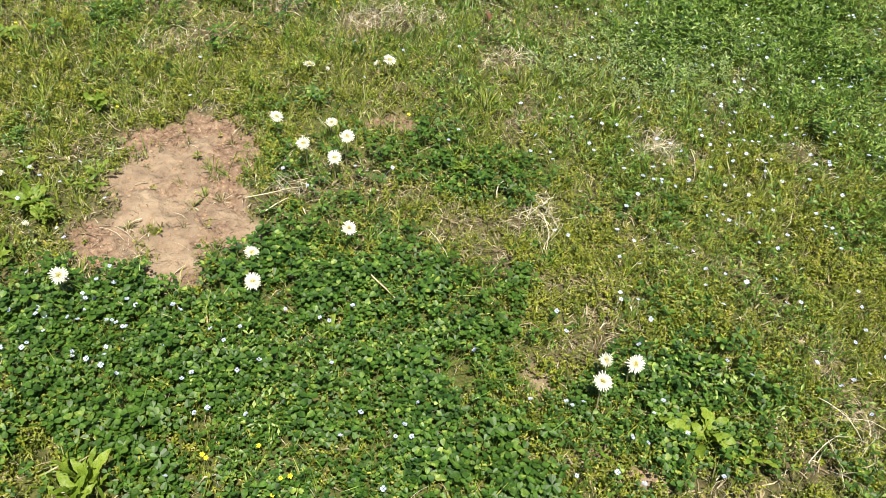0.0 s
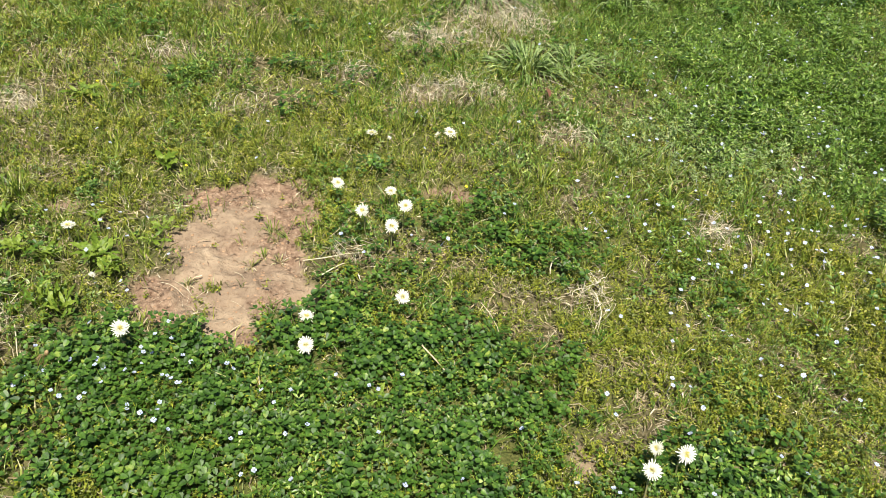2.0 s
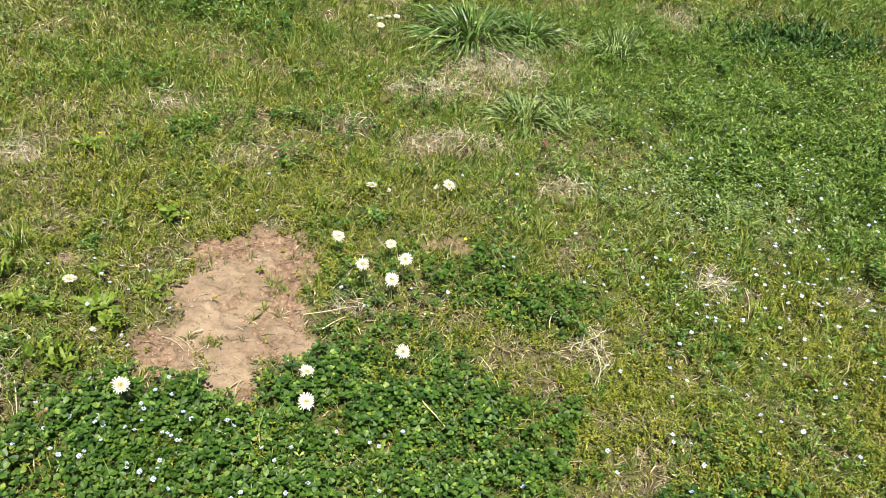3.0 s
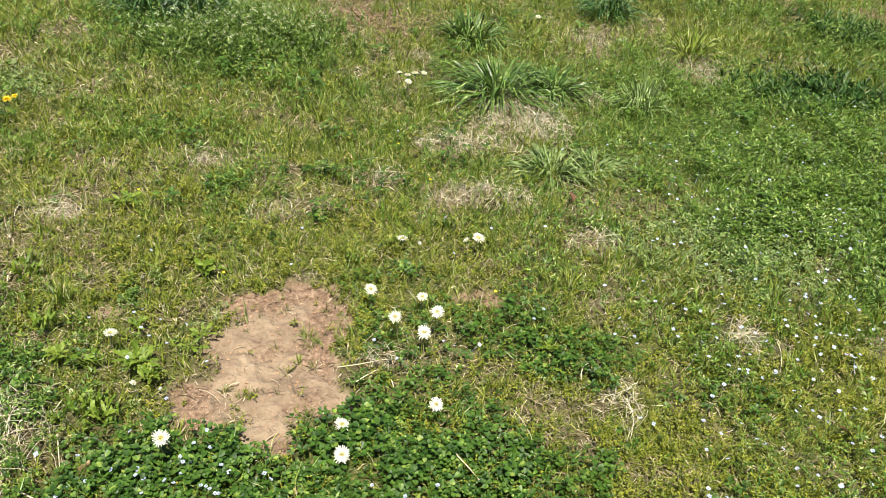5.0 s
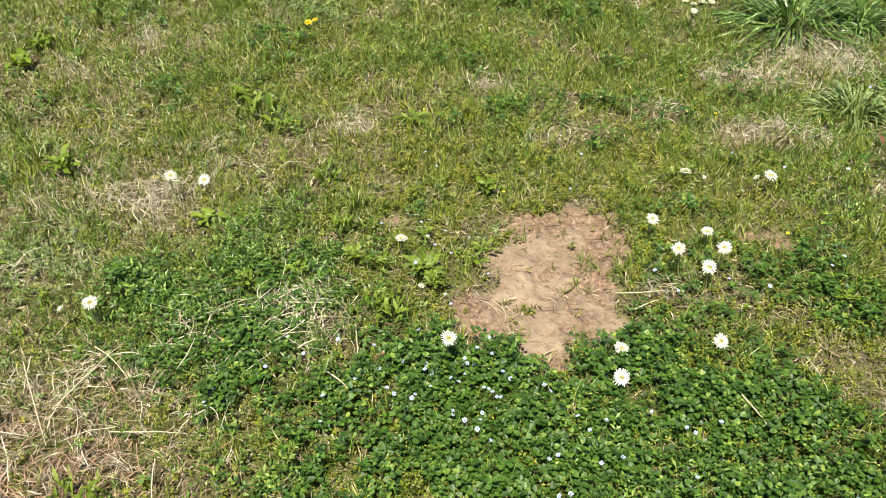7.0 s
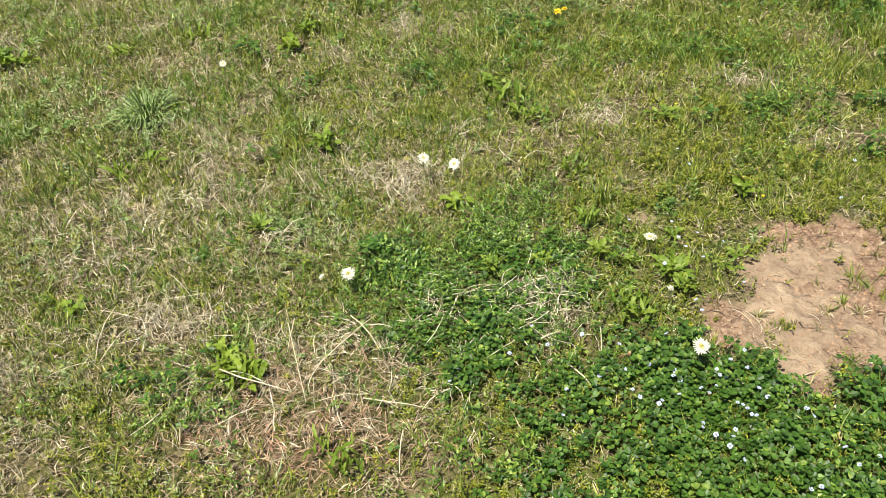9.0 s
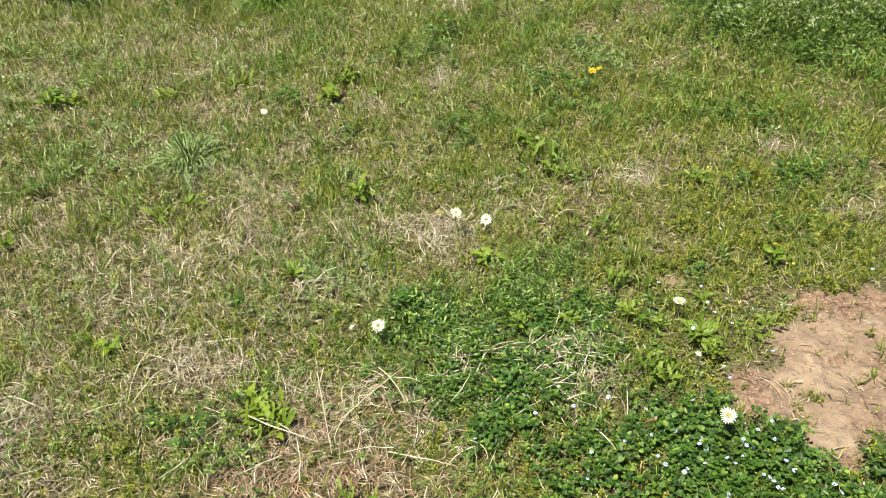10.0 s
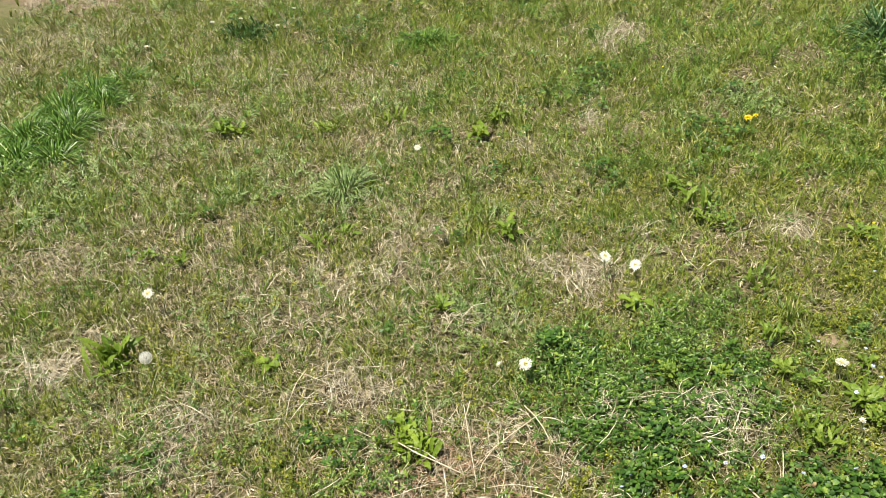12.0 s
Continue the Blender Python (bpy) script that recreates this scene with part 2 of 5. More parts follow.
def zone(kind, x, y, firm=5.0, ragged=0.45):
    """How far the plan gives a place to that kind, 0 to 1, with ragged edges."""
    rag = (hills(x, y, 0.07, 3) + 0.7 * hills(x, y, 0.03, 5) - 0.85) * ragged * 1.6
    out = np.zeros(np.shape(x))
    for bx, by, a, b, turn, much in PLAN.get(kind, ()):
        dx, dy = x - bx, y - by
        u, v = dx * math.cos(turn) + dy * math.sin(turn), dy * math.cos(turn) - dx * math.sin(turn)
        r = np.sqrt((u / a) ** 2 + (v / b) ** 2) + rag
        out = np.maximum(out, much / (1 + np.exp(np.clip((r - 1) * firm, -30, 30))))
    return out


blob("soil", -0.30, 1.68, 0.135, 0.125, 6)
blob("soil", -0.41, 1.715, 0.095, 0.07, 6)
blob("soil", -0.35, 1.50, 0.150, 0.150, 5)
blob("soil", -0.24, 1.47, 0.075, 0.125, 5)
blob("soil", -0.32, 1.30, 0.085, 0.105, 5)
blob("soil", -0.285, 1.21, 0.035, 0.05, 5)
blob("soil", -0.46, 1.34, 0.095, 0.085, 8)
blob("soil", -0.20, 1.36, 0.06, 0.055, 8)
blob("rust", -0.32, 1.77, 0.20, 0.045, 6)
blob("rust", -0.22, 1.64, 0.055, 0.13, 6)
blob("rust", -0.50, 1.33, 0.055, 0.08, 6)
blob("rust", -0.36, 1.54, 0.05, 0.03, 20, 0.7)
blob("rust", -0.22, 1.31, 0.05, 0.05, 6, 0.8)
blob("rust", -0.27, 1.20, 0.03, 0.04, 6, 0.8)
blob("soil", 0.22, 1.81, 0.067, 0.040, 6, 0.8)
blob("rust", 0.22, 1.81, 0.09, 0.06, 6)
blob("soil", -0.82, 1.67, 0.046, 0.027, 6, 0.6)
blob("soil", 0.51, 0.70, 0.036, 0.021, -5, 0.7)
blob("soil", 0.59, 0.64, 0.042, 0.029, -5, 0.85)
blob("yellow", 0.50, 0.74, 0.10, 0.14, 0)
blob("sprout", 0.28, 1.17, 0.10, 0.07, 0)
blob("sprout", -0.30, 0.98, 0.06, 0.04, 0)
blob("sprout", -0.55, 0.75, 0.10, 0.12, 0)
blob("soil", 0.44, 0.89, 0.027, 0.053, -3, 0.65)
blob("soil", 0.77, 0.87, 0.018, 0.019, -3)
blob("straw", 1.03, 0.66, 0.071, 0.06, -4)
blob("straw", -2.15, 2.66, 0.06, 0.167, 25)
blob("straw", -2.25, 2.31, 0.115, 0.104, 26)
blob("straw", -8.22, 2.96, 0.437, 0.625, 16)
blob("straw", -7.37, 3.22, 0.299, 0.355, 16)
blob("mulch", -0.24, 4.45, 0.24, 0.42, 13)
blob("mulch", -8.24, 2.92, 0.437, 0.681, 16)
blob("mulch", -7.42, 3.25, 0.335, 0.410, 16)
blob("mulch", -1.40, 0.74, 0.077, 0.088, 17)
blob("mulch", -1.17, 0.68, 0.143, 0.076, 17)
blob("straw", 0.51, 3.14, 0.189, 0.234, 9)
blob("straw", 0.23, 2.83, 0.172, 0.079, 9)
blob("straw", 0.87, 3.38, 0.059, 0.084, 10)
blob("straw", -0.42, 2.20, 0.084, 0.037, 7)
blob("straw", -0.07, 2.52, 0.073, 0.044, 8)
blob("straw", 0.24, 2.40, 0.123, 0.075, 8)
blob("straw", 0.08, 3.79, 0.058, 0.082, 11)
blob("straw", 1.02, 4.29, 0.133, 0.142, 12)
blob("straw", 1.50, 3.90, 0.125, 0.161, 10)
blob("straw", -0.88, 1.21, 0.137, 0.131, 5)
blob("straw", -1.08, 2.12, 0.070, 0.066, 7)
blob("straw", -0.07, 1.50, 0.059, 0.036, 5)
blob("straw", 0.94, 1.63, 0.049, 0.066, 5)
blob("straw", 0.58, 1.41, 0.029, 0.075, 5)
blob("straw", -0.71, 2.55, 0.072, 0.037, 8)
blob("straw", -0.43, 2.22, 0.067, 0.035, 2)
blob("straw", 0.62, 2.12, 0.075, 0.057, 2)
blob("straw", 0.94, 1.65, 0.068, 0.068, -0)
blob("straw", 0.32, 2.38, 0.135, 0.056, 3)
blob("straw", 0.56, 1.38, 0.044, 0.078, -2)
blob("straw", -1.26, 0.79, 0.291, 0.155, 17, 0.65)
blob("straw", -1.55, 1.59, 0.097, 0.072, 16)
blob("straw", -1.67, 1.18, 0.071, 0.027, 16)
blob("straw", -2.06, 1.22, 0.051, 0.123, 16)
blob("straw", -0.93, 1.19, 0.154, 0.094, 17)
blob("straw", -1.17, 1.10, 0.042, 0.059, 17)
blob("straw", -2.09, 1.52, 0.111, 0.066, 15, 0.5)
blob("straw", -1.74, 0.82, 0.028, 0.043, 18)
blob("straw", -6.30, 2.09, 0.356, 0.837, 21)
blob("straw", -3.95, 1.97, 0.094, 0.080, 24)
blob("straw", -4.08, 1.65, 0.199, 0.220, 25)
blob("straw", -2.62, 0.36, 0.169, 0.138, 32)
blob("straw", -1.94, 0.33, 0.104, 0.061, 34)
blob("straw", -2.08, 1.25, 0.042, 0.132, 30)
blob("straw", -2.67, 3.77, 0.159, 0.233, 19)
blob("straw", -2.03, 0.95, 0.214, 0.088, 32, 0.6)
blob("straw", -4.03, 2.38, 0.107, 0.302, 23)
blob("straw", -3.22, 0.71, 0.143, 0.085, 30)
blob("straw", -1.49, 1.91, 0.055, 0.053, 29)
blob("straw", -1.81, 1.52, 0.207, 0.088, 30, 0.45)
blob("straw", -1.76, 0.79, 0.142, 0.094, 33)
blob("straw", -2.04, 0.43, 0.095, 0.090, 34)
blob("straw", -1.69, 1.19, 0.067, 0.028, 31)
blob("straw", -1.58, 1.58, 0.071, 0.099, 30)
blob("clover", -0.26, 0.92, 0.426, 0.236, -4)
blob("clover", 0.10, 1.09, 0.268, 0.182, -3)
blob("clover", 0.40, 1.55, 0.182, 0.134, -1, 0.5)
blob("clover", 0.71, 0.77, 0.154, 0.128, -4)
blob("clover", -0.31, 1.10, 0.368, 0.114, -3)
blob("clover", -1.06, 1.08, 0.205, 0.180, 17, 0.8)
blob("clover", -0.44, 1.05, 0.397, 0.179, 17)
blob("clover", 0.07, 1.38, 0.176, 0.214, 17, 0.3)
blob("clover", -1.32, 1.22, 0.120, 0.108, 16, 0.75)
blob("clover", -1.06, 1.32, 0.164, 0.107, 16, 0.8)
blob("clover", 0.12, 1.64, 0.110, 0.118, 16, 0.25)
blob("lush", 1.51, 2.96, 0.696, 0.764, 8)
blob("lush", 1.65, 2.28, 0.309, 0.567, 6)
blob("lush", 1.21, 3.22, 0.245, 0.457, 10)
blob("lush", 1.46, 3.12, 0.458, 0.691, 8)
blob("lush", 1.32, 2.38, 0.296, 0.306, 7)
blob("lush", 2.75, 4.6, 0.55, 0.6, 8, 0.7)
blob("lush", -0.85, 3.84, 0.42, 0.30, 11)
blob("lush", -1.01, 4.06, 0.38, 0.42, 19)
blob("lush", -1.16, 4.08, 0.259, 0.281, 12)
blob("lush", -1.13, 1.44, 0.081, 0.209, 6)
blob("grey", 1.16, 2.03, 0.215, 0.145, 1)
blob("grey", 1.17, 2.18, 0.188, 0.142, 6)
blob("grey", 0.95, 2.10, 0.211, 0.144, 7)
blob("grey", -3.08, 1.45, 0.181, 0.136, 28, 0.6)
blob("grey", -2.70, 1.61, 0.145, 0.176, 28, 0.7)
blob("grey", -1.70, 1.23, 0.120, 0.115, 31)
blob("grey", -3.74, 1.00, 0.253, 0.189, 28, 0.6)
blob("grey", -1.69, 3.12, 0.141, 0.135, 24)
blob("yellow", 1.25, 1.38, 0.351, 0.399, -2)
blob("yellow", 0.72, 1.21, 0.252, 0.240, -2)
blob("yellow", 0.98, 0.83, 0.214, 0.238, -4)
blob("yellow", 0.41, 1.32, 0.141, 0.125, -2)
blob("yellow", -0.79, 2.05, 0.380, 0.238, 7)
blob("yellow", -0.31, 2.06, 0.285, 0.168, 7)
blob("yellow", -0.83, 1.99, 0.354, 0.207, 15)
blob("yellow", -0.12, 1.75, 0.090, 0.159, 0)
blob("yellow", -1.36, 2.50, 0.387, 0.561, 27)
blob("grass", -1.29, 2.88, 0.534, 0.498, 9)
blob("grass", -0.56, 3.27, 0.443, 0.390, 10)
blob("grass", 0.60, 2.65, 0.267, 0.193, 8)
blob("grass", -2.01, 2.46, 0.576, 0.447, 14)
blob("grass", -0.81, 2.74, 0.536, 0.310, 14)
blob("grass", -4.76, 1.64, 0.411, 0.617, 24)
blob("grass", -3.73, 3.35, 0.262, 0.360, 20)
blob("grass", -3.04, 3.27, 0.795, 0.781, 21)
blob("grass", -3.75, 2.64, 0.689, 0.594, 22)
blob("grass", -2.00, 3.87, 0.419, 0.377, 20)
blob("grass", 0.17, 2.15, 0.283, 0.206, 2)
blob("grass", 0.48, 1.84, 0.135, 0.148, 0)
blob("dry", -2.7, 1.0, 1.2, 0.9, 20)
blob("dry", -4.3, 1.7, 1.6, 1.0, 22)
blob("dry", -6.5, 2.4, 1.8, 1.0, 20)
blob("tall", -0.78, 3.80, 0.33, 0.29, 11)
blob("tall", -0.58, 3.86, 0.14, 0.18, 11)
blob("clover", 0.05, 1.27, 0.2, 0.1, 0, 0.75)
blob("mulch", -1.25, 0.62, 0.25, 0.12, 17, 0.8)
blob("mulch", -1.3, 0.85, 0.16, 0.08, 17, 0.6)
blob("dock", 2.12, 3.62, 0.26, 0.14, 8)
blob("dock", 2.75, 4.70, 0.16, 0.14, 5)
blob("dock", -4.98, 3.014, 0.18, 0.10, 5, 0.45)
blob("mulch", 3.15, 5.15, 0.2, 0.2, 5)
blob("mulch", 2.52, 4.98, 0.14, 0.1, 5)
blob("tall", -1.02, 3.70, 0.2, 0.13, 11, 0.7)


# weeds that stand alone, each in a small clearing
WEEDS = []
UPRIGHT = "leafy green weed with upright lance-shaped leaves"
SPOON = "pale green weed with spoon-shaped leaves in the clover"
LOBED = "dandelion leaf rosette with toothed green leaves"


def rosette_at(x, y, long, leaves, kind="broad", rise=25.0, label="leafy green weed rosette flat on the ground"):
    WEEDS.append((x, y, long, leaves, kind, rise, label))
    blob("weed", x, y, 0.72 * long, 0.72 * long, 0)


rosette_at(-0.41, 0.675, 0.09, 17, "lobed", 100, "large pale green weed with wide leaves in the clover")
rosette_at(0.735, 0.705, 0.085, 8, "pale", 24, SPOON)
rosette_at(0.80, 0.655, 0.06, 5, "pale", 24, SPOON)
rosette_at(0.685, 0.745, 0.055, 5, "pale", 34, SPOON)
rosette_at(-0.66, 1.455, 0.075, 13, "broad", 30)
rosette_at(-0.88, 2.218, 0.07, 8, "cut", 28, LOBED)
rosette_at(-1.434, 2.125, 0.115, 8, "lance", 108, UPRIGHT)
rosette_at(-1.36, 2.08, 0.07, 9, "cut", 30, LOBED)
rosette_at(-0.903, 2.205, 0.075, 12, "cut", 26, LOBED)
rosette_at(-1.05, 1.80, 0.075, 14, "lance", 82, UPRIGHT)
rosette_at(-0.72, 1.275, 0.08, 10, "lance", 105, UPRIGHT)
rosette_at(-0.565, 1.842, 0.07, 9, "broad", 32)
rosette_at(-0.98, 1.366, 0.055, 8, "broad", 35)
rosette_at(-1.467, 0.712, 0.062, 52, "bright", 75, "dense bright green weed rosette among dry straw")
rosette_at(-1.881, 1.686, 0.10, 14, "cut", 30, LOBED)
rosette_at(-1.318, 1.52, 0.068, 9, "pale", 38, "light green broad-leaved weed seedling")
rosette_at(-1.079, 0.594, 0.062, 10, "lance", 117, UPRIGHT)
rosette_at(-1.15, 0.62, 0.06, 8, "lance", 75, UPRIGHT)
rosette_at(-2.469, 0.485, 0.105, 26, "lance", 110, UPRIGHT)
rosette_at(-2.42, 0.46, 0.07, 8, "broad", 40)
rosette_at(-2.413, 1.286, 0.08, 9, "lance", 90, UPRIGHT)
rosette_at(-2.39, 1.39, 0.08, 8, "cut", 40, LOBED)
rosette_at(-2.033, 0.738, 0.055, 8, "pale", 25, "pale green weed with broad flat leaves")
rosette_at(-3.687, 1.797, 0.12, 12, "broad", 45)
rosette_at(-3.59, 1.843, 0.10, 9, "pale", 40, "light green broad-leaved weed in thin grass")
rosette_at(-2.779, 0.936, 0.07, 8, "broad", 50)
rosette_at(-2.928, 0.895, 0.06, 8, "broad", 50)
rosette_at(-1.555, 2.256, 0.09, 10, "cut", 35, LOBED)
rosette_at(-2.549, 2.512, 0.10, 12, "broad", 38)
rosette_at(-3.199, 2.063, 0.095, 12, "lance", 75, UPRIGHT)
rosette_at(-3.002, 2.306, 0.095, 10, "lance", 75, UPRIGHT)
rosette_at(-2.5, 2.321, 0.10, 12, "pale", 34, "light green broad-leaved weed in thin grass")
rosette_at(-1.305, 2.08, 0.06, 8, "broad", 45)
rosette_at(-1.789, 1.217, 0.06, 8, "broad", 40)
rosette_at(-0.93, 1.579, 0.07, 10, "lance", 90, UPRIGHT)
rosette_at(-1.093, 1.291, 0.06, 9, "broad", 40)
rosette_at(-0.983, 1.373, 0.045, 8, "pale", 40, "light green broad-leaved weed seedling")
rosette_at(-0.855, 1.465, 0.055, 8, "broad", 45)
rosette_at(-0.771, 1.442, 0.055, 9, "broad", 40)
rosette_at(-0.618, 1.396, 0.06, 10, "broad", 45)
rosette_at(-0.693, 1.249, 0.065, 9, "lance", 90, UPRIGHT)
rosette_at(-0.551, 1.514, 0.05, 8, "cut", 35, LOBED)
rosette_at(-0.53, 1.565, 0.045, 7, "cut", 30, LOBED)
rosette_at(-0.70, 1.585, 0.045, 8, "broad", 45)
rosette_at(0.38, 1.56, 0.05, 9, "broad", 35)
rosette_at(0.02, 1.02, 0.045, 8, "broad", 30)
blob("clover", 0.0, 0.74, 0.46, 0.24, -3)
blob("clover", 0.16, 0.98, 0.24, 0.2, -3)
blob("dry", -1.75, 1.45, 0.5, 0.35, 20)
blob("lush", -1.1, 1.2, 0.3, 0.22, 10, 0.6)


def lie(x, y):
    """The height of the ground: gentle swells, a shallow worn hollow at the bare patches, crumbs in them."""
    x, y = np.asarray(x, float), np.asarray(y, float)
    bare = zone("soil", x, y, 8.0, 0.3)
    near = np.exp(-((x + 1) ** 2 + (y - 2) ** 2) / 60)
    z = (0.022 * (hills(x, y, 0.55, 1) - 0.5) + 0.012 * (hills(x, y, 0.17, 2) - 0.5)) * near
    return z - 0.010 * bare + bare * (0.030 * (hills(x, y, 0.07, 7) - 0.5) + 0.018 * (hills(x, y, 0.03, 8) - 0.5) + 0.007 * (hills(x, y, 0.012, 9) - 0.5))


def steps(low, high, fine, reach):
    """Grid lines: fine from low to high, ever wider out to the horizon."""
    inner, out, gap = list(np.arange(low, high, fine)), [], fine
    lo, hi = low, high
    while hi < reach:
        gap *= 1.22
        hi, lo = hi + gap, lo - gap
        out.append((lo, hi))
    return np.array([a for a, _ in reversed(out)] + inner + [high] + [b for _, b in out][0:])


def tri_mesh(name, verts, faces, mat, smooth=False):
    mesh = bpy.data.meshes.new(name)
    mesh.vertices.add(len(verts))
    mesh.vertices.foreach_set("co", np.ascontiguousarray(verts, dtype=np.float32).ravel())
    sides = faces.shape[1]
    mesh.loops.add(faces.size)
    mesh.loops.foreach_set("vertex_index", np.ascontiguousarray(faces, dtype=np.int32).ravel())
    mesh.polygons.add(len(faces))
    mesh.polygons.foreach_set("loop_start", np.arange(0, faces.size, sides, dtype=np.int32))
    mesh.polygons.foreach_set("use_smooth", np.full(len(faces), smooth))
    mesh.update(calc_edges=True)
    mesh.materials.append(mat)
    return mesh


def soil_share(x, y):
    return zone("soil", x, y, 13.0, 0.35)


def grown(x, y, bare_left=0.02):
    return np.clip(1 - soil_share(x, y), bare_left, 1) * (1 - 0.93 * zone("mulch", x, y, 4.0)) * (1 - 0.62 * zone("weed", x, y, 7.0, 0.2)) * (1 - 0.6 * matted(x, y) * (1 - 0.85 * zone("dry", x, y, 3.0))) * (1 - 0.55 * thin(x, y))


def thin(x, y):
    """Scattered spots where the sward is thin and the dead thatch shows."""
    spots = np.clip((hills(x, y, 0.17, 61) * 0.6 + hills(x, y, 0.075, 62) * 0.4 - 0.52) * 5, 0, 1)
    return spots * (1 - 0.9 * zone("clover", x, y, 6.0)) * (1 - 0.9 * zone("lush", x, y, 4.0))


def clumped(x, y, size, shift):
    """Tufts and gaps between them."""
    return np.clip((hills(x, y, size, shift) * 0.65 + hills(x, y, size * 0.45, shift + 1) * 0.35 - 0.28) * 3.0, 0.40, 1.15)


def cleared(x, y):
    """No straw lies on the single weeds."""
    return 1 - 0.95 * zone("weed", x, y, 7.0, 0.2)


def matted(x, y):
    """Straw so thick that little grows through, away from the clover."""
    return zone("straw", x, y, 5.0, 0.9) * np.clip((np.hypot(x, y) - 1.75) / 0.5, 0, 1)


CORNERS = [(-2.55, -0.2), (1.3, 0.3), (2.7, 2.4), (3.6, 4.8), (3.2, 5.7), (-1.5, 5.5), (-4.4, 4.9), (-9.4, 3.6)]


def inside(x, y, grow=0.0):
    """Within the stretch of meadow that is planted closely."""
    ok = np.ones(len(x), bool)
    for (ax, ay), (bx, by) in zip(CORNERS, CORNERS[1:] + CORNERS[:1]):
        ex, ey = bx - ax, by - ay
        ok &= (ex * (y - ay) - ey * (x - ax)) / math.hypot(ex, ey) > -grow
    return ok


# ---- the ground ----
gx, gy = steps(-2.6, 1.9, 0.02, 300.0), steps(0.2, 3.2, 0.02, 300.0)
gx, gy = (np.unique(np.round(np.concatenate([g, np.arange(low, high, 0.0075)]), 4)) for g, low, high in ((gx, -0.64, -0.10), (gy, 1.12, 1.86)))
GX, GY = np.meshgrid(gx, gy)
n_across = len(gx)
cell = (np.arange(len(gy) - 1)[:, None] * n_across + np.arange(n_across - 1)[None]).ravel()
ground = new("ground", tri_mesh("ground", np.stack([GX, GY, lie(GX, GY)], -1).reshape(-1, 3),
                                np.stack([cell, cell + 1, cell + 1 + n_across, cell + n_across], 1), EARTH, True))
bareness = ground.data.attributes.new("bare", "FLOAT", "POINT")
bareness.data.foreach_set("value", np.maximum(np.clip(1.7 * zone("soil", GX, GY, 8.0, 0.32), 0, 1), np.maximum(0.5 * matted(GX, GY) * (1 - 0.8 * zone("dry", GX, GY, 3.0)), np.where(inside(GX.ravel(), GY.ravel()).reshape(GX.shape), 0.12 * thin(GX, GY), 0))).astype(np.float32).ravel())
rust = ground.data.attributes.new("rust", "FLOAT", "POINT")
rust.data.foreach_set("value", np.clip(1.3 * zone("rust", GX, GY, 4.0, 0.9), 0, 1).astype(np.float32).ravel())
turf = ground.data.attributes.new("turf", "FLOAT", "POINT")
# olive sward tint on the ground between plants, less in straw and thin spots
olive_share = 0.8 * (1 - np.maximum(np.maximum(zone("straw", GX, GY, 4.0), zone("mulch", GX, GY, 4.0)), 0.5 * zone("dry", GX, GY, 3.0))) * (1 - 0.7 * thin(GX, GY))
turf.data.foreach_set("value", np.where(inside(GX.ravel(), GY.ravel(), 0.1), olive_share.ravel(), 1.0).astype(np.float32))
tagged(ground, "meadow ground of tan sandy soil and brown litter", "ground", kind="structure")

# ---- carpets of plants ----
def spread(per_metre, share, grow=0.0, thin=1.0):
    """Places at random, per_metre of them on each square metre where share() is 1 near the path, fewer and larger ones farther off."""
    lo_x, hi_x, lo_y, hi_y = -9.4 - grow, 3.6 + grow, -0.2 - grow, 5.7 + grow
    count = int(per_metre * (hi_x - lo_x) * (hi_y - lo_y))
    x, y = RNG.uniform(lo_x, hi_x, count), RNG.uniform(lo_y, hi_y, count)
    ok = inside(x, y, grow)
    x, y = x[ok], y[ok]
    far = np.clip(np.hypot(x + 0.15, y + 0.1) / 1.9, 1.0, 3.2) ** (0.8 * thin)
    ok = RNG.random(len(x)) < 1 / far ** 2
    x, y, far = x[ok], y[ok], far[ok]
    ok = RNG.random(len(x)) < np.clip(share(x, y), 0, 1)
    x, y, far = x[ok], y[ok], far[ok]
    return np.stack([x, y, lie(x, y)], 1), far


def turns(n, lean, lean_spread, toward=None):
    """Turns: any way round, leaning over by about lean degrees."""
    yaw = RNG.uniform(0, 2 * math.pi, n)
    tilt = np.radians(np.abs(RNG.normal(lean, lean_spread, n)))
    way = RNG.uniform(0, 2 * math.pi, n) if toward is None else toward
    c, s, zero, one = np.cos(yaw), np.sin(yaw), np.zeros(n), np.ones(n)
    spin = np.stack([np.stack([c, -s, zero], -1), np.stack([s, c, zero], -1), np.stack([zero, zero, one], -1)], 1)
    kx, ky, ct, st = np.cos(way), np.sin(way), np.cos(tilt), np.sin(tilt)
    over = np.stack([np.stack([ct + kx * kx * (1 - ct), kx * ky * (1 - ct), ky * st], -1),
                     np.stack([kx * ky * (1 - ct), ct + ky * ky * (1 - ct), -kx * st], -1),
                     np.stack([-ky * st, kx * st, ct], -1)], 1)
    return over @ spin


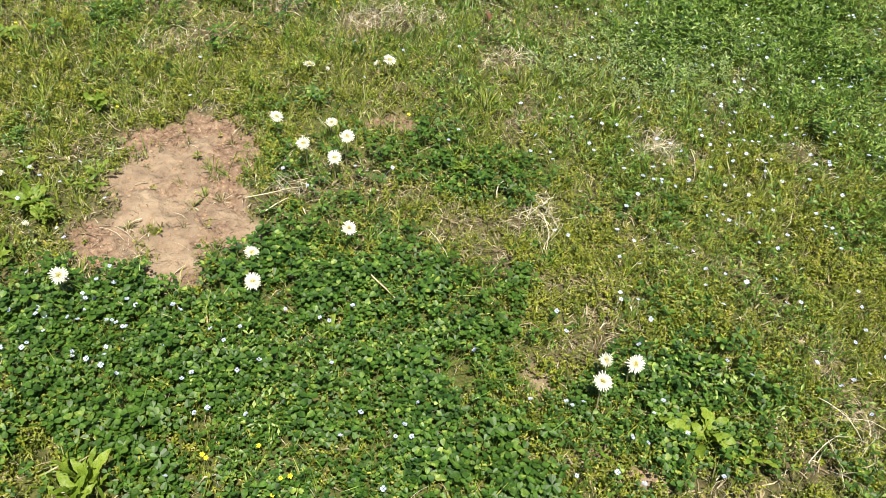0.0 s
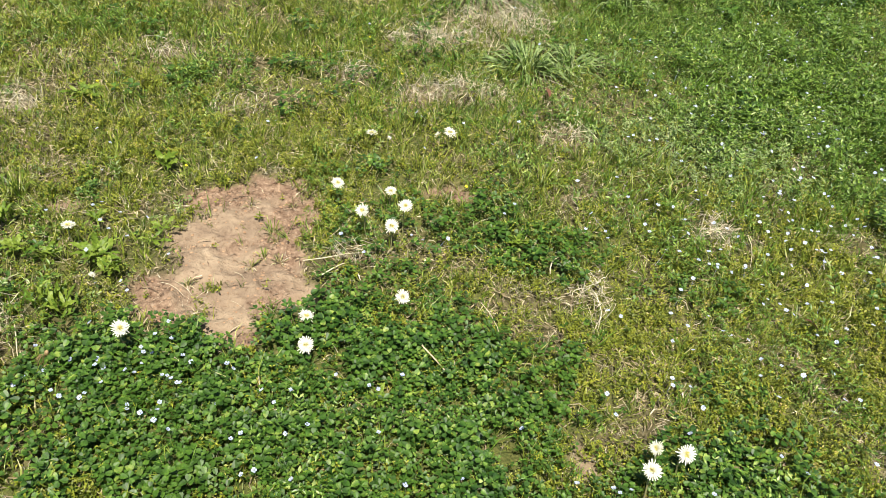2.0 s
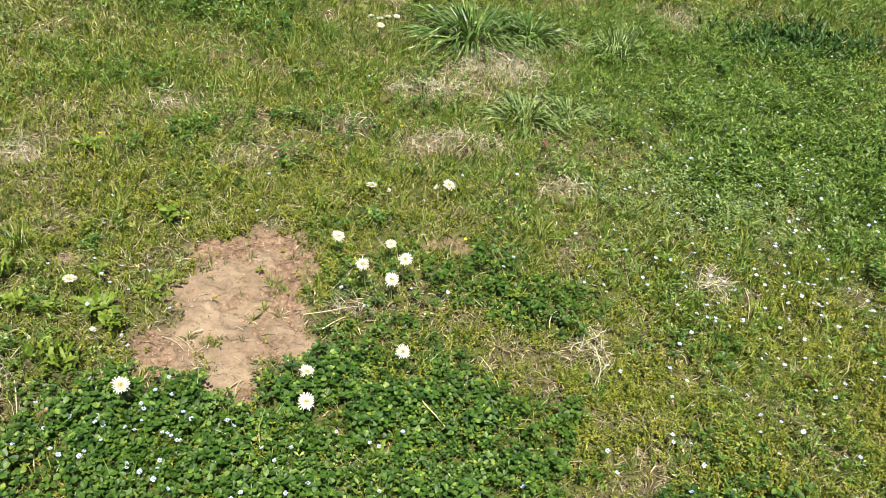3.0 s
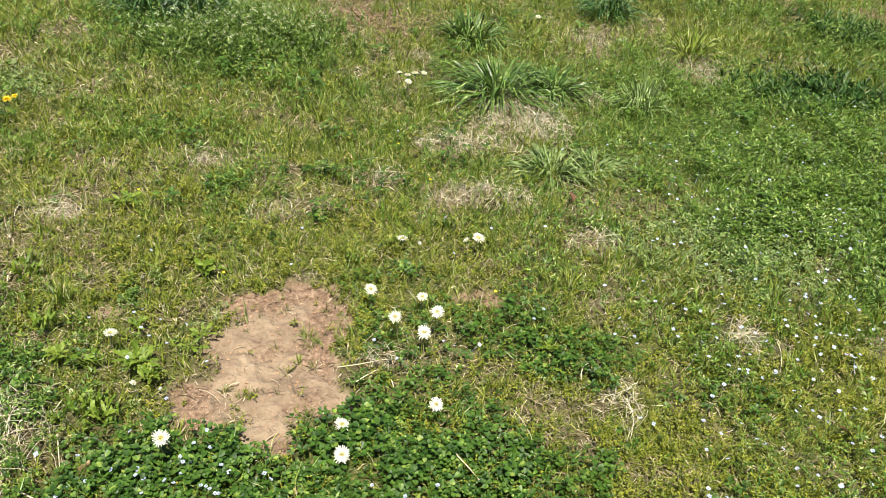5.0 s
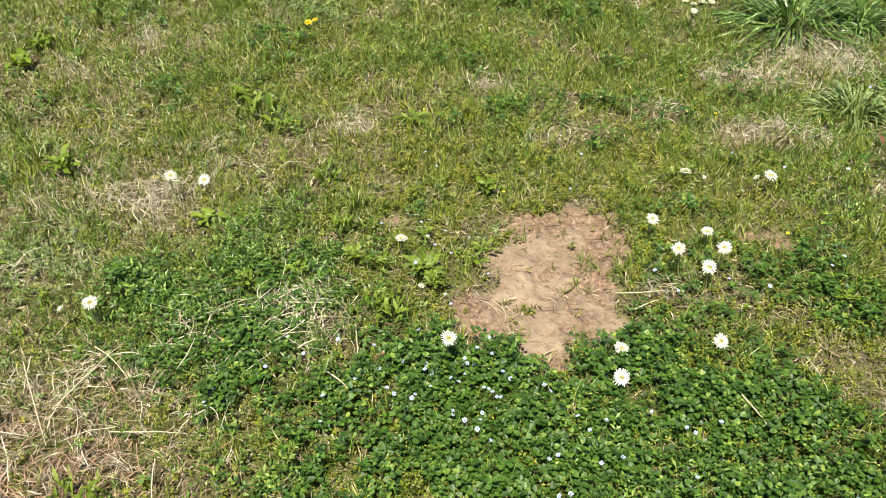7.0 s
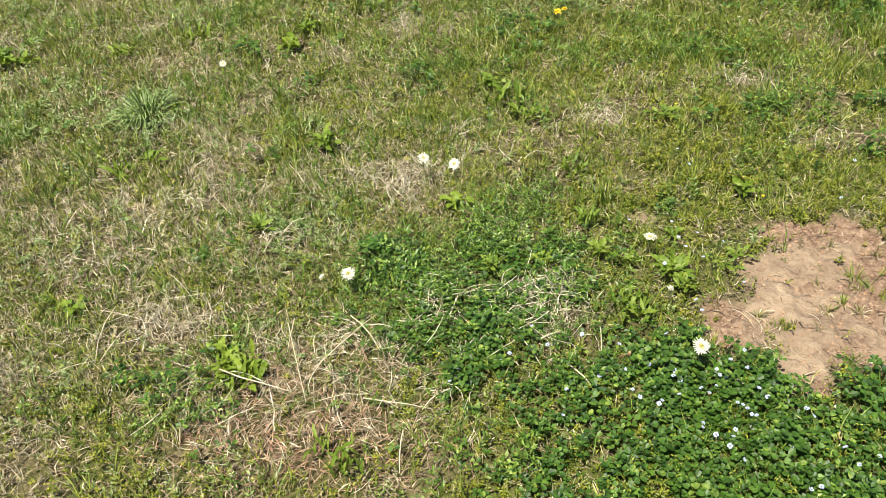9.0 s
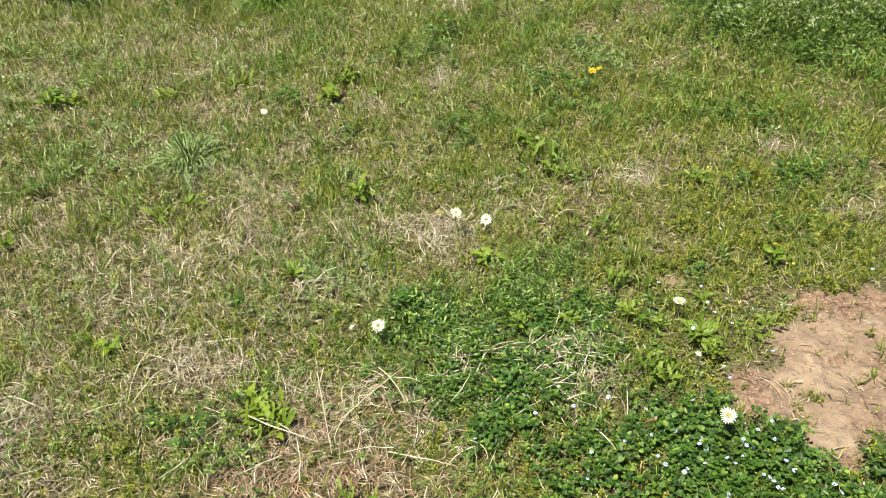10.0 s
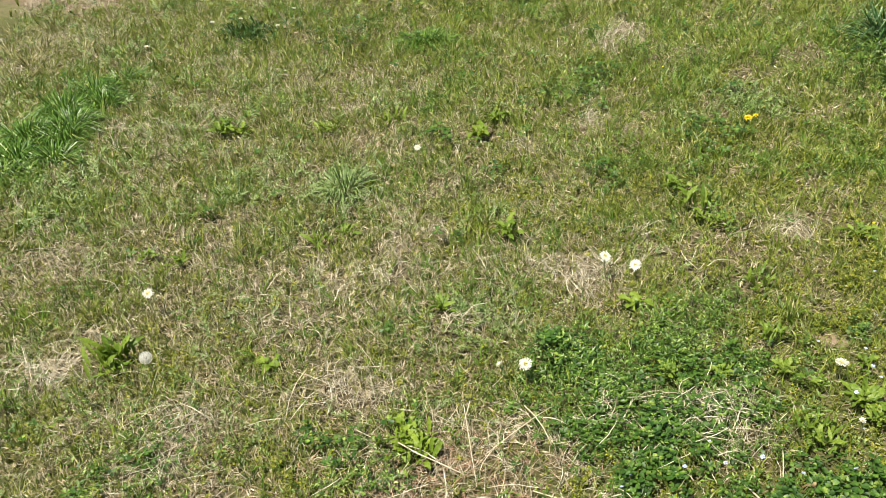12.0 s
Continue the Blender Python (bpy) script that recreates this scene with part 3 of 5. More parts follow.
def carpet(name, kinds, places, size, turn, mat, label, category):
    """One mesh of many plants: each takes one of the shapes in kinds (corners, triangles)."""
    pick, verts, faces, base = RNG.integers(0, len(kinds), len(places)), [], [], 0
    for k, (shape, tris) in enumerate(kinds):
        some = np.flatnonzero(pick == k)
        if not len(some):
            continue
        v = np.einsum("nij,nvj->nvi", turn[some], shape[None] * size[some, None, None]) + places[some, None]
        f = tris[None] + (np.arange(len(some)) * len(shape))[:, None, None] + base
        base += len(some) * len(shape)
        verts.append(v.reshape(-1, 3))
        faces.append(f.reshape(-1, 3))
    ob = new(name, tri_mesh(name, np.concatenate(verts), np.concatenate(faces), mat))
    return tagged(ob, label, category, kind="stuff")


def join(pieces):
    verts, faces, base = [], [], 0
    for v, f in pieces:
        verts.append(np.asarray(v, float))
        faces.append(np.asarray(f, int) + base)
        base += len(v)
    return np.concatenate(verts), np.concatenate(faces)


def spin_z(v, angle):
    c, s = math.cos(angle), math.sin(angle)
    return np.asarray(v, float) @ np.array([[c, s, 0], [-s, c, 0], [0, 0, 1]])


def strip(points, widths, flat=(0, 0, 1)):
    """A ribbon along points, tapering to its last one."""
    points = np.asarray(points, float)
    v, f = [], []
    for n, (p, w) in enumerate(zip(points, widths)):
        ahead = points[min(n + 1, len(points) - 1)] - points[max(n - 1, 0)]
        side = np.cross(ahead, flat)
        side = side / (np.linalg.norm(side) + 1e-9) * w / 2
        if n == len(points) - 1:
            v.append(p)
        else:
            v += [p - side, p + side]
    for n in range(len(points) - 2):
        a = 2 * n
        f += [(a, a + 1, a + 3), (a, a + 3, a + 2)]
    a = 2 * (len(points) - 2)
    f.append((a, a + 1, a + 2))
    return np.array(v), np.array(f)


def small_leaf(length, width, at, angle, rise, fold=0.25):
    """A leaf of two triangles folded along its rib, pointing out from at and rising."""
    v = np.array([(0, 0, 0), (length * 0.5, width / 2, fold * width), (length, 0, 0), (length * 0.5, -width / 2, fold * width)])
    c, s = math.cos(rise), math.sin(rise)
    v = v @ np.array([[c, 0, s], [0, 1, 0], [-s, 0, c]])
    return spin_z(v, angle) + np.array(at), np.array([(0, 2, 1), (0, 3, 2)])


def clover_shape(high, leaflet):
    """Three notched leaflets on a stalk that comes from the ground."""
    rnd = RNG.uniform
    pieces = [strip([(0, 0, 0), (0.2 * leaflet, 0, high * 0.6), (0, 0, high)], (0.0016, 0.0014, 0), (0, 1, 0))]
    for k in range(3):
        l, w, rise = leaflet * rnd(0.85, 1.15), leaflet * rnd(0.80, 1.05), rnd(-0.25, 0.45)
        v = np.array([(0.04, 0, 0), (0.42, 0.36, 0.07), (0.82, 0.44, 0.10), (1.0, 0.2, 0.06), (0.90, 0, 0.0), (1.0, -0.2, 0.06), (0.82, -0.44, 0.10), (0.42, -0.36, 0.07)]) * (l, w, w * rnd(0.4, 1.3))
        c, s = math.cos(rise), math.sin(rise)
        v = v @ np.array([[c, 0, s], [0, 1, 0], [-s, 0, c]])
        pieces.append((spin_z(v, k * 2.09 + rnd(-0.25, 0.25)) + (0, 0, high), [(0, 4, 1), (1, 4, 2), (2, 4, 3), (0, 7, 4), (7, 6, 4), (6, 5, 4)]))
    return join(pieces)


def sprig_shape(high, leaf, pairs, ratio=0.72):
    """A leafy shoot: pairs of small leaves up a weak stem and a tuft at its tip."""
    rnd, lean = RNG.uniform, RNG.uniform(-0.4, 0.4)
    pieces = [strip([(0, 0, 0), (lean * high * 0.4, 0, high * 0.6), (lean * high, 0, high)], (0.0014, 0.0012, 0), (0, 1, 0))]
    for k in range(pairs):
        up, turn = (k + 1) / pairs, k * 1.57 + rnd(-0.4, 0.4)
        size = leaf * (1.1 - 0.4 * up) * rnd(0.8, 1.2)
        for side in (0, math.pi):
            pieces.append(small_leaf(size, size * ratio, (lean * high * up, 0, high * up), turn + side, rnd(-0.1, 0.7)))
    return join(pieces)


def feather_shape(high, leaf, pairs):
    """A vetch-like leaf: narrow leaflets in pairs along an arching rib."""
    rnd = RNG.uniform
    pieces = [strip([(0, 0, 0), (0.25 * high, 0, 0.8 * high), (0.8 * high, 0, high)], (0.0015, 0.0012, 0), (0, 1, 0))]
    for k in range(pairs):
        up = (k + 1) / pairs
        at = (0.8 * high * up * up, 0, high * (0.35 + 0.65 * up))
        for side in (1, -1):
            pieces.append(small_leaf(leaf * rnd(0.8, 1.1), leaf * 0.38, at, side * rnd(0.7, 1.2), rnd(0.0, 0.6), 0.15))
    return join(pieces)


def blade_shape(long, wide, droop):
    """A grass blade that bends over, its flat side up or half turned."""
    flat = (0, RNG.uniform(-0.9, 0.9), 1)
    if droop < 0.9:
        return strip([(0, 0, 0), (0.2 * droop * long, 0, 0.5 * long), (0.65 * droop * long, 0, (1 - 0.3 * droop) * long)], (wide, wide * 0.85, 0), flat)
    pts = [(long * 0.62 * math.sin(1.1 * droop * u) * u, 0, long * (math.sin(u * (1.9 + 0.5 * droop)) / 2.2)) for u in (0, 0.3, 0.6, 0.85, 1.0)]
    return strip(pts, (wide, wide, wide * 0.8, wide * 0.5, 0), flat)


def tuft_shape(blades, long, wide, open_out):
    pieces = []
    for _ in range(blades):
        v, f = blade_shape(long * RNG.uniform(0.5, 1.1), wide * RNG.uniform(0.7, 1.1), RNG.uniform(0.3, 1.2) * open_out)
        pieces.append((spin_z(v + (RNG.uniform(0, 0.006), 0, 0), RNG.uniform(0, 6.28)), f))
    return join(pieces)


def stalk_shape(long, wide, bend, fine=0):
    """A dry stem lying down, bowed to one side and up in its middle."""
    rise = RNG.uniform(0.0, 0.16)
    pts = [(long * (u - 0.5), bend * long * math.sin(2.6 * u + 0.4) + 0.012 * long * RNG.uniform(-1, 1), rise * long * math.sin(math.pi * u)) for u in ((0, 0.33, 0.68, 1.0) if fine < 1 else (0, 0.18, 0.36, 0.55, 0.78, 1.0))]
    return strip(pts, [wide] * (len(pts) - 2) + [wide * 0.85, 0])


def bit_shape(long, wide):
    return strip([(-long / 2, 0, 0), (0, RNG.uniform(-0.15, 0.15) * long, RNG.uniform(0, 0.2) * long), (long / 2, 0, 0)], (wide, wide, 0))


def clover_share(x, y):
    patchy = np.clip((hills(x, y, 0.16, 11) - 0.72) * 4, 0, 1) * 0.3 * (1 - 0.85 * zone("dry", x, y, 3.0))
    return np.maximum(zone("clover", x, y, 7.0, 0.85) * np.clip((hills(x, y, 0.085, 71) - 0.12) * 4.5, 0.25, 1), patchy) * grown(x, y, 0.004) * (1 - 0.35 * zone("straw", x, y, 4.0))


def chickweed_share(x, y):
    body = 0.16 + 0.34 * hills(x, y, 0.13, 12) + 1.0 * zone("yellow", x, y, 3.0) * np.clip(1.6 - 0.4 * np.hypot(x, y), 0.3, 1)
    body *= 1 - 0.45 * zone("clover", x, y, 8.0, 0.6)
    body += (0.05 * np.clip((hills(x, y, 0.07, 91) - 0.35) * 4, 0, 1) + 0.5 * zone("sprout", x, y, 4.0)) * zone("clover", x, y, 5.0)
    body *= 1 - 0.93 * zone("lush", x, y, 4.0)
    body *= 1 - 0.4 * zone("straw", x, y, 4.0)
    body *= 1 - 0.45 * zone("dry", x, y, 3.0)
    return body * grown(x, y) * (1 - 0.82 * np.clip((np.hypot(x, y) - 1.8) / 1.7, 0, 1)) * clumped(x, y, 0.06, 13)


def vetch_share(x, y):
    body = np.maximum(zone("lush", x, y, 3.5), 0.35 * np.clip((hills(x, y, 0.2, 14) - 0.55) * 3, 0, 1) * (1 - 0.8 * zone("dry", x, y, 3.0)) * (1 - 0.9 * zone("clover", x, y, 3.0)))
    return body * grown(x, y, 0.0) * (1 - 0.6 * zone("straw", x, y, 3.0)) * (1 - 0.8 * zone("dock", x, y, 4.0))


def grass_share(x, y):
    body = 0.30 + 0.35 * np.clip(hills(x, y, 0.3, 15) - 0.3, 0, 1) + 0.6 * zone("grass", x, y, 3.0) + 0.10 * zone("dry", x, y, 3.0) + 0.3 * zone("yellow", x, y, 3.0)
    body *= 1.25 * clumped(x, y, 0.11, 18)
    body += 0.85 * np.clip((np.hypot(x, y) - 1.8) / 1.6, 0, 1) * np.clip(1.7 * hills(x, y, 0.16, 23) - 0.25, 0.05, 1)
    return body * (1 - 0.6 * zone("clover", x, y, 3.5)) * (1 - 0.75 * zone("lush", x, y, 3.5)) * grown(x, y, 0.012) * (1 - 0.35 * zone("straw", x, y, 3.0))


def fresh_share(x, y):
    """Clumps of greener, longer grass."""
    spots = np.clip((hills(x, y, 0.26, 81) * 0.6 + hills(x, y, 0.11, 82) * 0.4 - 0.56) * 7, 0, 1)
    body = np.maximum(np.maximum(0.8 * spots, zone("fresh", x, y, 4.0, 0.7)), 0.4 * zone("lush", x, y, 3.5)) * (0.35 + 0.65 * np.clip(np.hypot(x, y) - 1.2, 0, 1))
    return body * (1 - 0.8 * zone("clover", x, y, 4.0)) * grown(x, y, 0.0) * (1 - 0.6 * zone("straw", x, y, 3.0)) * (1 - 0.3 * zone("dry", x, y, 3.0))


def straw_share(x, y):
    body = 0.06 + 0.10 * np.clip((np.hypot(x, y) - 2.2) / 2.0, 0, 1) + 0.12 * np.clip((hills(x, y, 0.18, 16) - 0.45) * 3, 0, 1) + 0.30 * zone("straw", x, y, 3.5) * (1 - 0.35 * zone("dry", x, y, 3.0)) + 0.42 * matted(x, y) * (1 - 0.8 * zone("dry", x, y, 3.0)) + 0.2 * zone("dry", x, y, 3.0) * (0.4 + hills(x, y, 0.12, 17))
    body += 0.32 * thin(x, y)
    return body * cleared(x, y) * (1 - 0.985 * soil_share(x, y)) * (1 - 0.6 * zone("clover", x, y, 4.0) * (1 - zone("straw", x, y, 3.0)))


p, far = spread(11000, clover_share)
clover = carpet("clover_patch", [clover_shape(RNG.uniform(0.018, 0.052), RNG.uniform(0.009, 0.0152)) for _ in range(18)], p, far * RNG.uniform(0.72, 1.15, len(p)) * (0.72 + 0.5 * hills(p[:, 0], p[:, 1], 0.1, 33)),
                turns(len(p), 12, 11), CLOVER, "dense dark green three-leaved clover covering the ground", "clover")
p, far = spread(15000, chickweed_share, 0.0, 0.85)
chickweed = carpet("chickweed_mat", [sprig_shape(RNG.uniform(0.014, 0.050), RNG.uniform(0.0075, 0.0115), int(RNG.integers(3, 5)), RNG.uniform(0.42, 0.58)) for _ in range(14)], p, far * (0.55 + 0.55 * clumped(p[:, 0], p[:, 1], 0.06, 13)) * RNG.uniform(0.75, 1.25, len(p)),
                   turns(len(p), 22, 18), CHICKWEED, "low mat of yellow-green chickweed with tiny leaves", "chickweed")
p, far = spread(7600, vetch_share, 0.0, 0.68)
vetch = carpet("vetch_mat", [feather_shape(RNG.uniform(0.03, 0.07), RNG.uniform(0.010, 0.0155), int(RNG.integers(3, 6))) for _ in range(14)], p, far ** 0.8 * RNG.uniform(0.7, 1.2, len(p)) * (0.55 + 0.85 * hills(p[:, 0], p[:, 1], 0.12, 32)),
               turns(len(p), 16, 14), VETCH, "lush mid-green vetch with narrow paired leaflets", "vetch")
p, far = spread(5200, lambda x, y: np.maximum(zone("grey", x, y, 3.0), 0.2 * zone("dry", x, y, 3.0) * np.clip((hills(x, y, 0.2, 19) - 0.4) * 3, 0, 1)) * grown(x, y, 0.0))
mugwort = carpet("mugwort_patch", [feather_shape(RNG.uniform(0.025, 0.05), RNG.uniform(0.009, 0.013), int(RNG.integers(4, 6))) for _ in range(8)], p, far * RNG.uniform(0.75, 1.2, len(p)),
                 turns(len(p), 15, 15), MUGWORT, "pale grey-green mugwort seedlings with cut leaves", "mugwort")
p, far = spread(4500, grass_share, 0.0, 0.6)
turf = carpet("grass_turf", [tuft_shape(int(RNG.integers(3, 5)), RNG.uniform(0.035, 0.08), 0.0029, 0.74) for _ in range(24)], p, far * RNG.uniform(0.6, 1.2, len(p)) * (0.62 + 0.5 * clumped(p[:, 0], p[:, 1], 0.11, 18)),
              turns(len(p), 33, 20), GRASS, "short uneven green meadow grass", "grass")
p, far = spread(3300, lambda x, y: zone("dry", x, y, 3.0) * (0.45 + 0.75 * hills(x, y, 0.12, 95)) * (1 - 0.7 * zone("clover", x, y, 3.5)) * grown(x, y, 0.012), 0.0, 0.6)
olive = carpet("olive_grass", [tuft_shape(int(RNG.integers(3, 5)), RNG.uniform(0.03, 0.07), 0.0028, 0.78) for _ in range(20)], p, far ** 0.65 * RNG.uniform(0.6, 1.2, len(p)),
               turns(len(p), 28, 18), OLIVE, "thin olive-brown meadow grass drying out", "grass")
p, far = spread(2300, fresh_share, 0.0, 0.55)
fresh = carpet("fresh_grass_tufts", [tuft_shape(int(RNG.integers(4, 7)), RNG.uniform(0.045, 0.085), 0.0034, 0.8) for _ in range(16)], p, far * RNG.uniform(0.6, 1.15, len(p)),
               turns(len(p), 28, 18), FRESH, "fresh green grass tufts scattered through the meadow", "grass")
p, far = spread(850, lambda x, y: zone("clover", x, y, 5.0) * (1 - soil_share(x, y)))
long_blades = carpet("clover_grass", [tuft_shape(1, RNG.uniform(0.07, 0.12), 0.0028, 1.1) for _ in range(14)], p, RNG.uniform(0.7, 1.2, len(p)),
                     turns(len(p), 34, 16), FRESH, "single long grass blades growing through the clover", "grass")
p, far = spread(7600, straw_share, 0.0, 0.85)
p[:, 2] += RNG.uniform(0.001, 0.03, len(p)) * (1 + 0.8 * zone("straw", p[:, 0], p[:, 1], 4.0))
thatch = carpet("dry_straw", [stalk_shape(RNG.uniform(0.03, 0.14), RNG.uniform(0.0008, 0.0018), RNG.uniform(-0.2, 0.2)) for _ in range(30)], p, far ** 0.6 * RNG.uniform(0.4, 1.25, len(p)) ** 1.5 * (0.42 + 0.58 * np.maximum(zone("straw", p[:, 0], p[:, 1], 4.0), 0.5 * zone("dry", p[:, 0], p[:, 1], 3.0))),
                turns(len(p), 6, 9), STRAW, "bleached dry grass straw matted between the plants", "straw")
p, far = spread(4300, lambda x, y: np.maximum(0.5 * zone("straw", x, y, 4.0) * (1 - 0.5 * zone("dry", x, y, 3.0)), zone("dry", x, y, 3.0) * np.clip((hills(x, y, 0.1, 41) - 0.42) * 2.8, 0.18, 0.75)) * (1 - soil_share(x, y)) * cleared(x, y))
bleached = carpet("bleached_grass_tufts", [tuft_shape(int(RNG.integers(4, 7)), RNG.uniform(0.03, 0.075), 0.0022, 0.74) for _ in range(10)], p, far ** 0.6 * RNG.uniform(0.5, 1.1, len(p)),
                  turns(len(p), 30, 20), PALE_STRAW, "dead bleached grass tufts bent to the ground", "dead grass")
p, far = spread(6800, lambda x, y: (0.16 + 0.3 * hills(x, y, 0.1, 24) + 0.2 * zone("yellow", x, y, 3.0) + 0.3 * thin(x, y) + 0.8 * zone("dry", x, y, 3.0) + 0.12 * np.clip(np.hypot(x, y) - 1.6, 0, 1)) * (1 - 0.75 * zone("clover", x, y, 8.0, 0.6)) * (1 - soil_share(x, y)) * (1 - 0.85 * zone("lush", x, y, 3.0)))
p[:, 2] += RNG.uniform(0.001, 0.016, len(p))
bits = carpet("tan_litter", [bit_shape(RNG.uniform(0.010, 0.035), RNG.uniform(0.0014, 0.003)) for _ in range(16)], p, far * RNG.uniform(0.7, 1.3, len(p)),
              turns(len(p), 12, 14), LITTER, "short tan and brown bits of dead grass", "litter")
p, far = spread(7500, lambda x, y: zone("mulch", x, y, 3.0), 0.0, 0.45)
p[:, 2] += RNG.uniform(0.001, 0.015, len(p))
litter = carpet("red_litter", [stalk_shape(RNG.uniform(0.03, 0.09), RNG.uniform(0.001, 0.0018), RNG.uniform(-0.15, 0.15)) for _ in range(10)], p, far * RNG.uniform(0.6, 1.2, len(p)),
                turns(len(p), 8, 9), NEEDLES, "reddish brown dry plant litter", "litter")
p, far = spread(430, lambda x, y: np.maximum(zone("straw", x, y, 4.0), 0.13 * zone("dry", x, y, 3.0)) * (1 - soil_share(x, y)) * cleared(x, y))
p[:, 2] += RNG.uniform(0.02, 0.05, len(p))
strands = carpet("pale_straw", [stalk_shape(RNG.uniform(0.04, 0.15), RNG.uniform(0.0010, 0.0026), RNG.normal(0, 0.14), 1) for _ in range(30)], p, RNG.uniform(0.5, 1.1, len(p)),
                 turns(len(p), 8, 9), PALE_STRAW, "long pale straws lying loosely over the plants", "straw")


for bx, by, across, along, turn in ((0.51, 3.14, 0.16, 0.11, 9), (0.57, 2.99, 0.10, 0.06, 9), (0.24, 2.84, 0.12, 0.05, 9), (0.42, 2.74, 0.06, 0.035, 9), (0.86, 3.38, 0.06, 0.05, 10), (0.34, 2.42, 0.05, 0.06, 8), (-0.93, 1.20, 0.09, 0.06, 17), (-1.30, 0.93, 0.05, 0.04, 17),
                                    (-2.64, 0.37, 0.12, 0.06, 32), (-1.52, 1.56, 0.05, 0.04, 16), (-2.10, 1.28, 0.03, 0.09, 20), (-1.70, 1.20, 0.06, 0.03, 20), (-1.17, 1.10, 0.05, 0.05, 17), (0.95, 1.64, 0.05, 0.04, 5), (0.57, 1.40, 0.03, 0.05, 5), (-1.08, 2.12, 0.06, 0.03, 7)):
    blob("heap", bx, by, across, along, turn)
p, far = spread(4300, lambda x, y: 0.85 * zone("heap", x, y, 4.0, 0.9) * cleared(x, y), 0.0, 0.5)
p[:, 2] += RNG.uniform(0.006, 0.045, len(p))
heaps = carpet("straw_heaps", [stalk_shape(RNG.uniform(0.03, 0.12), RNG.uniform(0.0012, 0.0026), RNG.normal(0, 0.12), 1) for _ in range(30)], p, RNG.uniform(0.6, 1.15, len(p)),
               turns(len(p), 9, 9), PALE_STRAW, "loose heaps of bleached straw lying on the grass", "straw")


def outskirts(x, y):
    return np.where(inside(x, y, 0.05), 0.0, 1.0) * (0.5 + 0.6 * hills(x, y, 0.5, 51))


count = 9000
x, y = np.append(RNG.uniform(-11, 5, 4500), RNG.uniform(-18, 14, 4500)), np.append(RNG.uniform(-2.5, 7.5, 4500), RNG.uniform(-14, 18, 4500))
ok = RNG.random(count) < outskirts(x, y)
x, y = x[ok], y[ok]
p = np.stack([x, y, lie(x, y)], 1)
rough = carpet("rough_grass", [tuft_shape(4, RNG.uniform(0.06, 0.12), 0.012, 0.85) for _ in range(8)], p, RNG.uniform(0.7, 1.5, len(p)), turns(len(p), 15, 12), GRASS, "rough green meadow grass round about", "grass")


# ---- single plants and flowers ----
def part(name, mesh, parent, label="", at=None):
    ob = new(name, mesh)
    ob.parent = parent
    if at is not None:
        ob.matrix_basis = at
    return tagged(ob, label)


def root(name, x, y, label, category, group="", up=0.0, turn=0.0):
    ob = new(name)
    ob.empty_display_size = 0.02
    ob.matrix_basis = pose(x, y, float(lie(x, y)) + up, 0, 0, turn)
    return tagged(ob, label, category, group)


def tube(points, radii, sides=6):
    """A round stem along points."""
    points = [Vector(p) for p in points]
    verts, faces = [], []
    for n, (p, r) in enumerate(zip(points, radii)):
        way = (points[min(n + 1, len(points) - 1)] - points[max(n - 1, 0)]).normalized()
        a = way.orthogonal().normalized()
        b = way.cross(a)
        verts += [p + (a * math.cos(6.2832 * k / sides) + b * math.sin(6.2832 * k / sides)) * r for k in range(sides)]
    for n in range(len(points) - 1):
        for k in range(sides):
            a, b = n * sides + k, n * sides + (k + 1) % sides
            faces += [(a, b, b + sides), (a, b + sides, a + sides)]
    top = len(verts)
    verts.append(points[-1])
    faces += [(top - sides + k, top - sides + (k + 1) % sides, top) for k in range(sides)]
    return np.array([tuple(v) for v in verts]), np.array(faces)


def ray_petals(rings, radius, width):
    """Strap-shaped florets in rings: (count, reach, rise in degrees)."""
    pieces = []
    for count, reach, rise in rings:
        for k in range(count):
            l, w = radius * reach * RNG.uniform(0.78, 1.10), width * RNG.uniform(0.75, 1.2)
            up = radians(rise + RNG.uniform(-9, 9))
            v = np.array([(0.06, -0.3, 0), (0.06, 0.3, 0), (0.55, -0.5, 0.04), (0.55, 0.5, 0.04), (0.97, -0.34, -0.02), (0.97, 0.34, -0.02), (1.0, 0.0, -0.03)]) * (l, w, l)
            c, s = math.cos(up), math.sin(up)
            v = v @ np.array([[c, 0, s], [0, 1, 0], [-s, 0, c]])
            pieces.append((spin_z(v, 6.2832 * (k + RNG.uniform(-0.25, 0.25)) / count), [(0, 2, 3), (0, 3, 1), (2, 4, 5), (2, 5, 3), (4, 6, 5)]))
    return join(pieces)


def dome(radius, high, bumps):
    """A head of small upright florets."""
    pieces = []
    for k in range(bumps):
        r = radius * math.sqrt((k + 0.5) / bumps)
        v, f = strip([(0, 0, 0), (0.0006, 0, high * 0.6), (0.001 + 0.2 * r, 0, high * (1.1 - 0.5 * r / radius))], (radius * 0.42, radius * 0.4, 0), (0, 1, 0))
        pieces.append((spin_z(v + (r, 0, 0), k * 2.39996), f))
    return join(pieces)


def bud_cup(radius, high):
    return tube([(0, 0, -high), (0, 0, -high * 0.75), (0, 0, -high * 0.3), (0, 0, 0)], (0.0025, radius * 0.8, radius, radius * 0.85), 9)


FLOWER_HEADS = {}


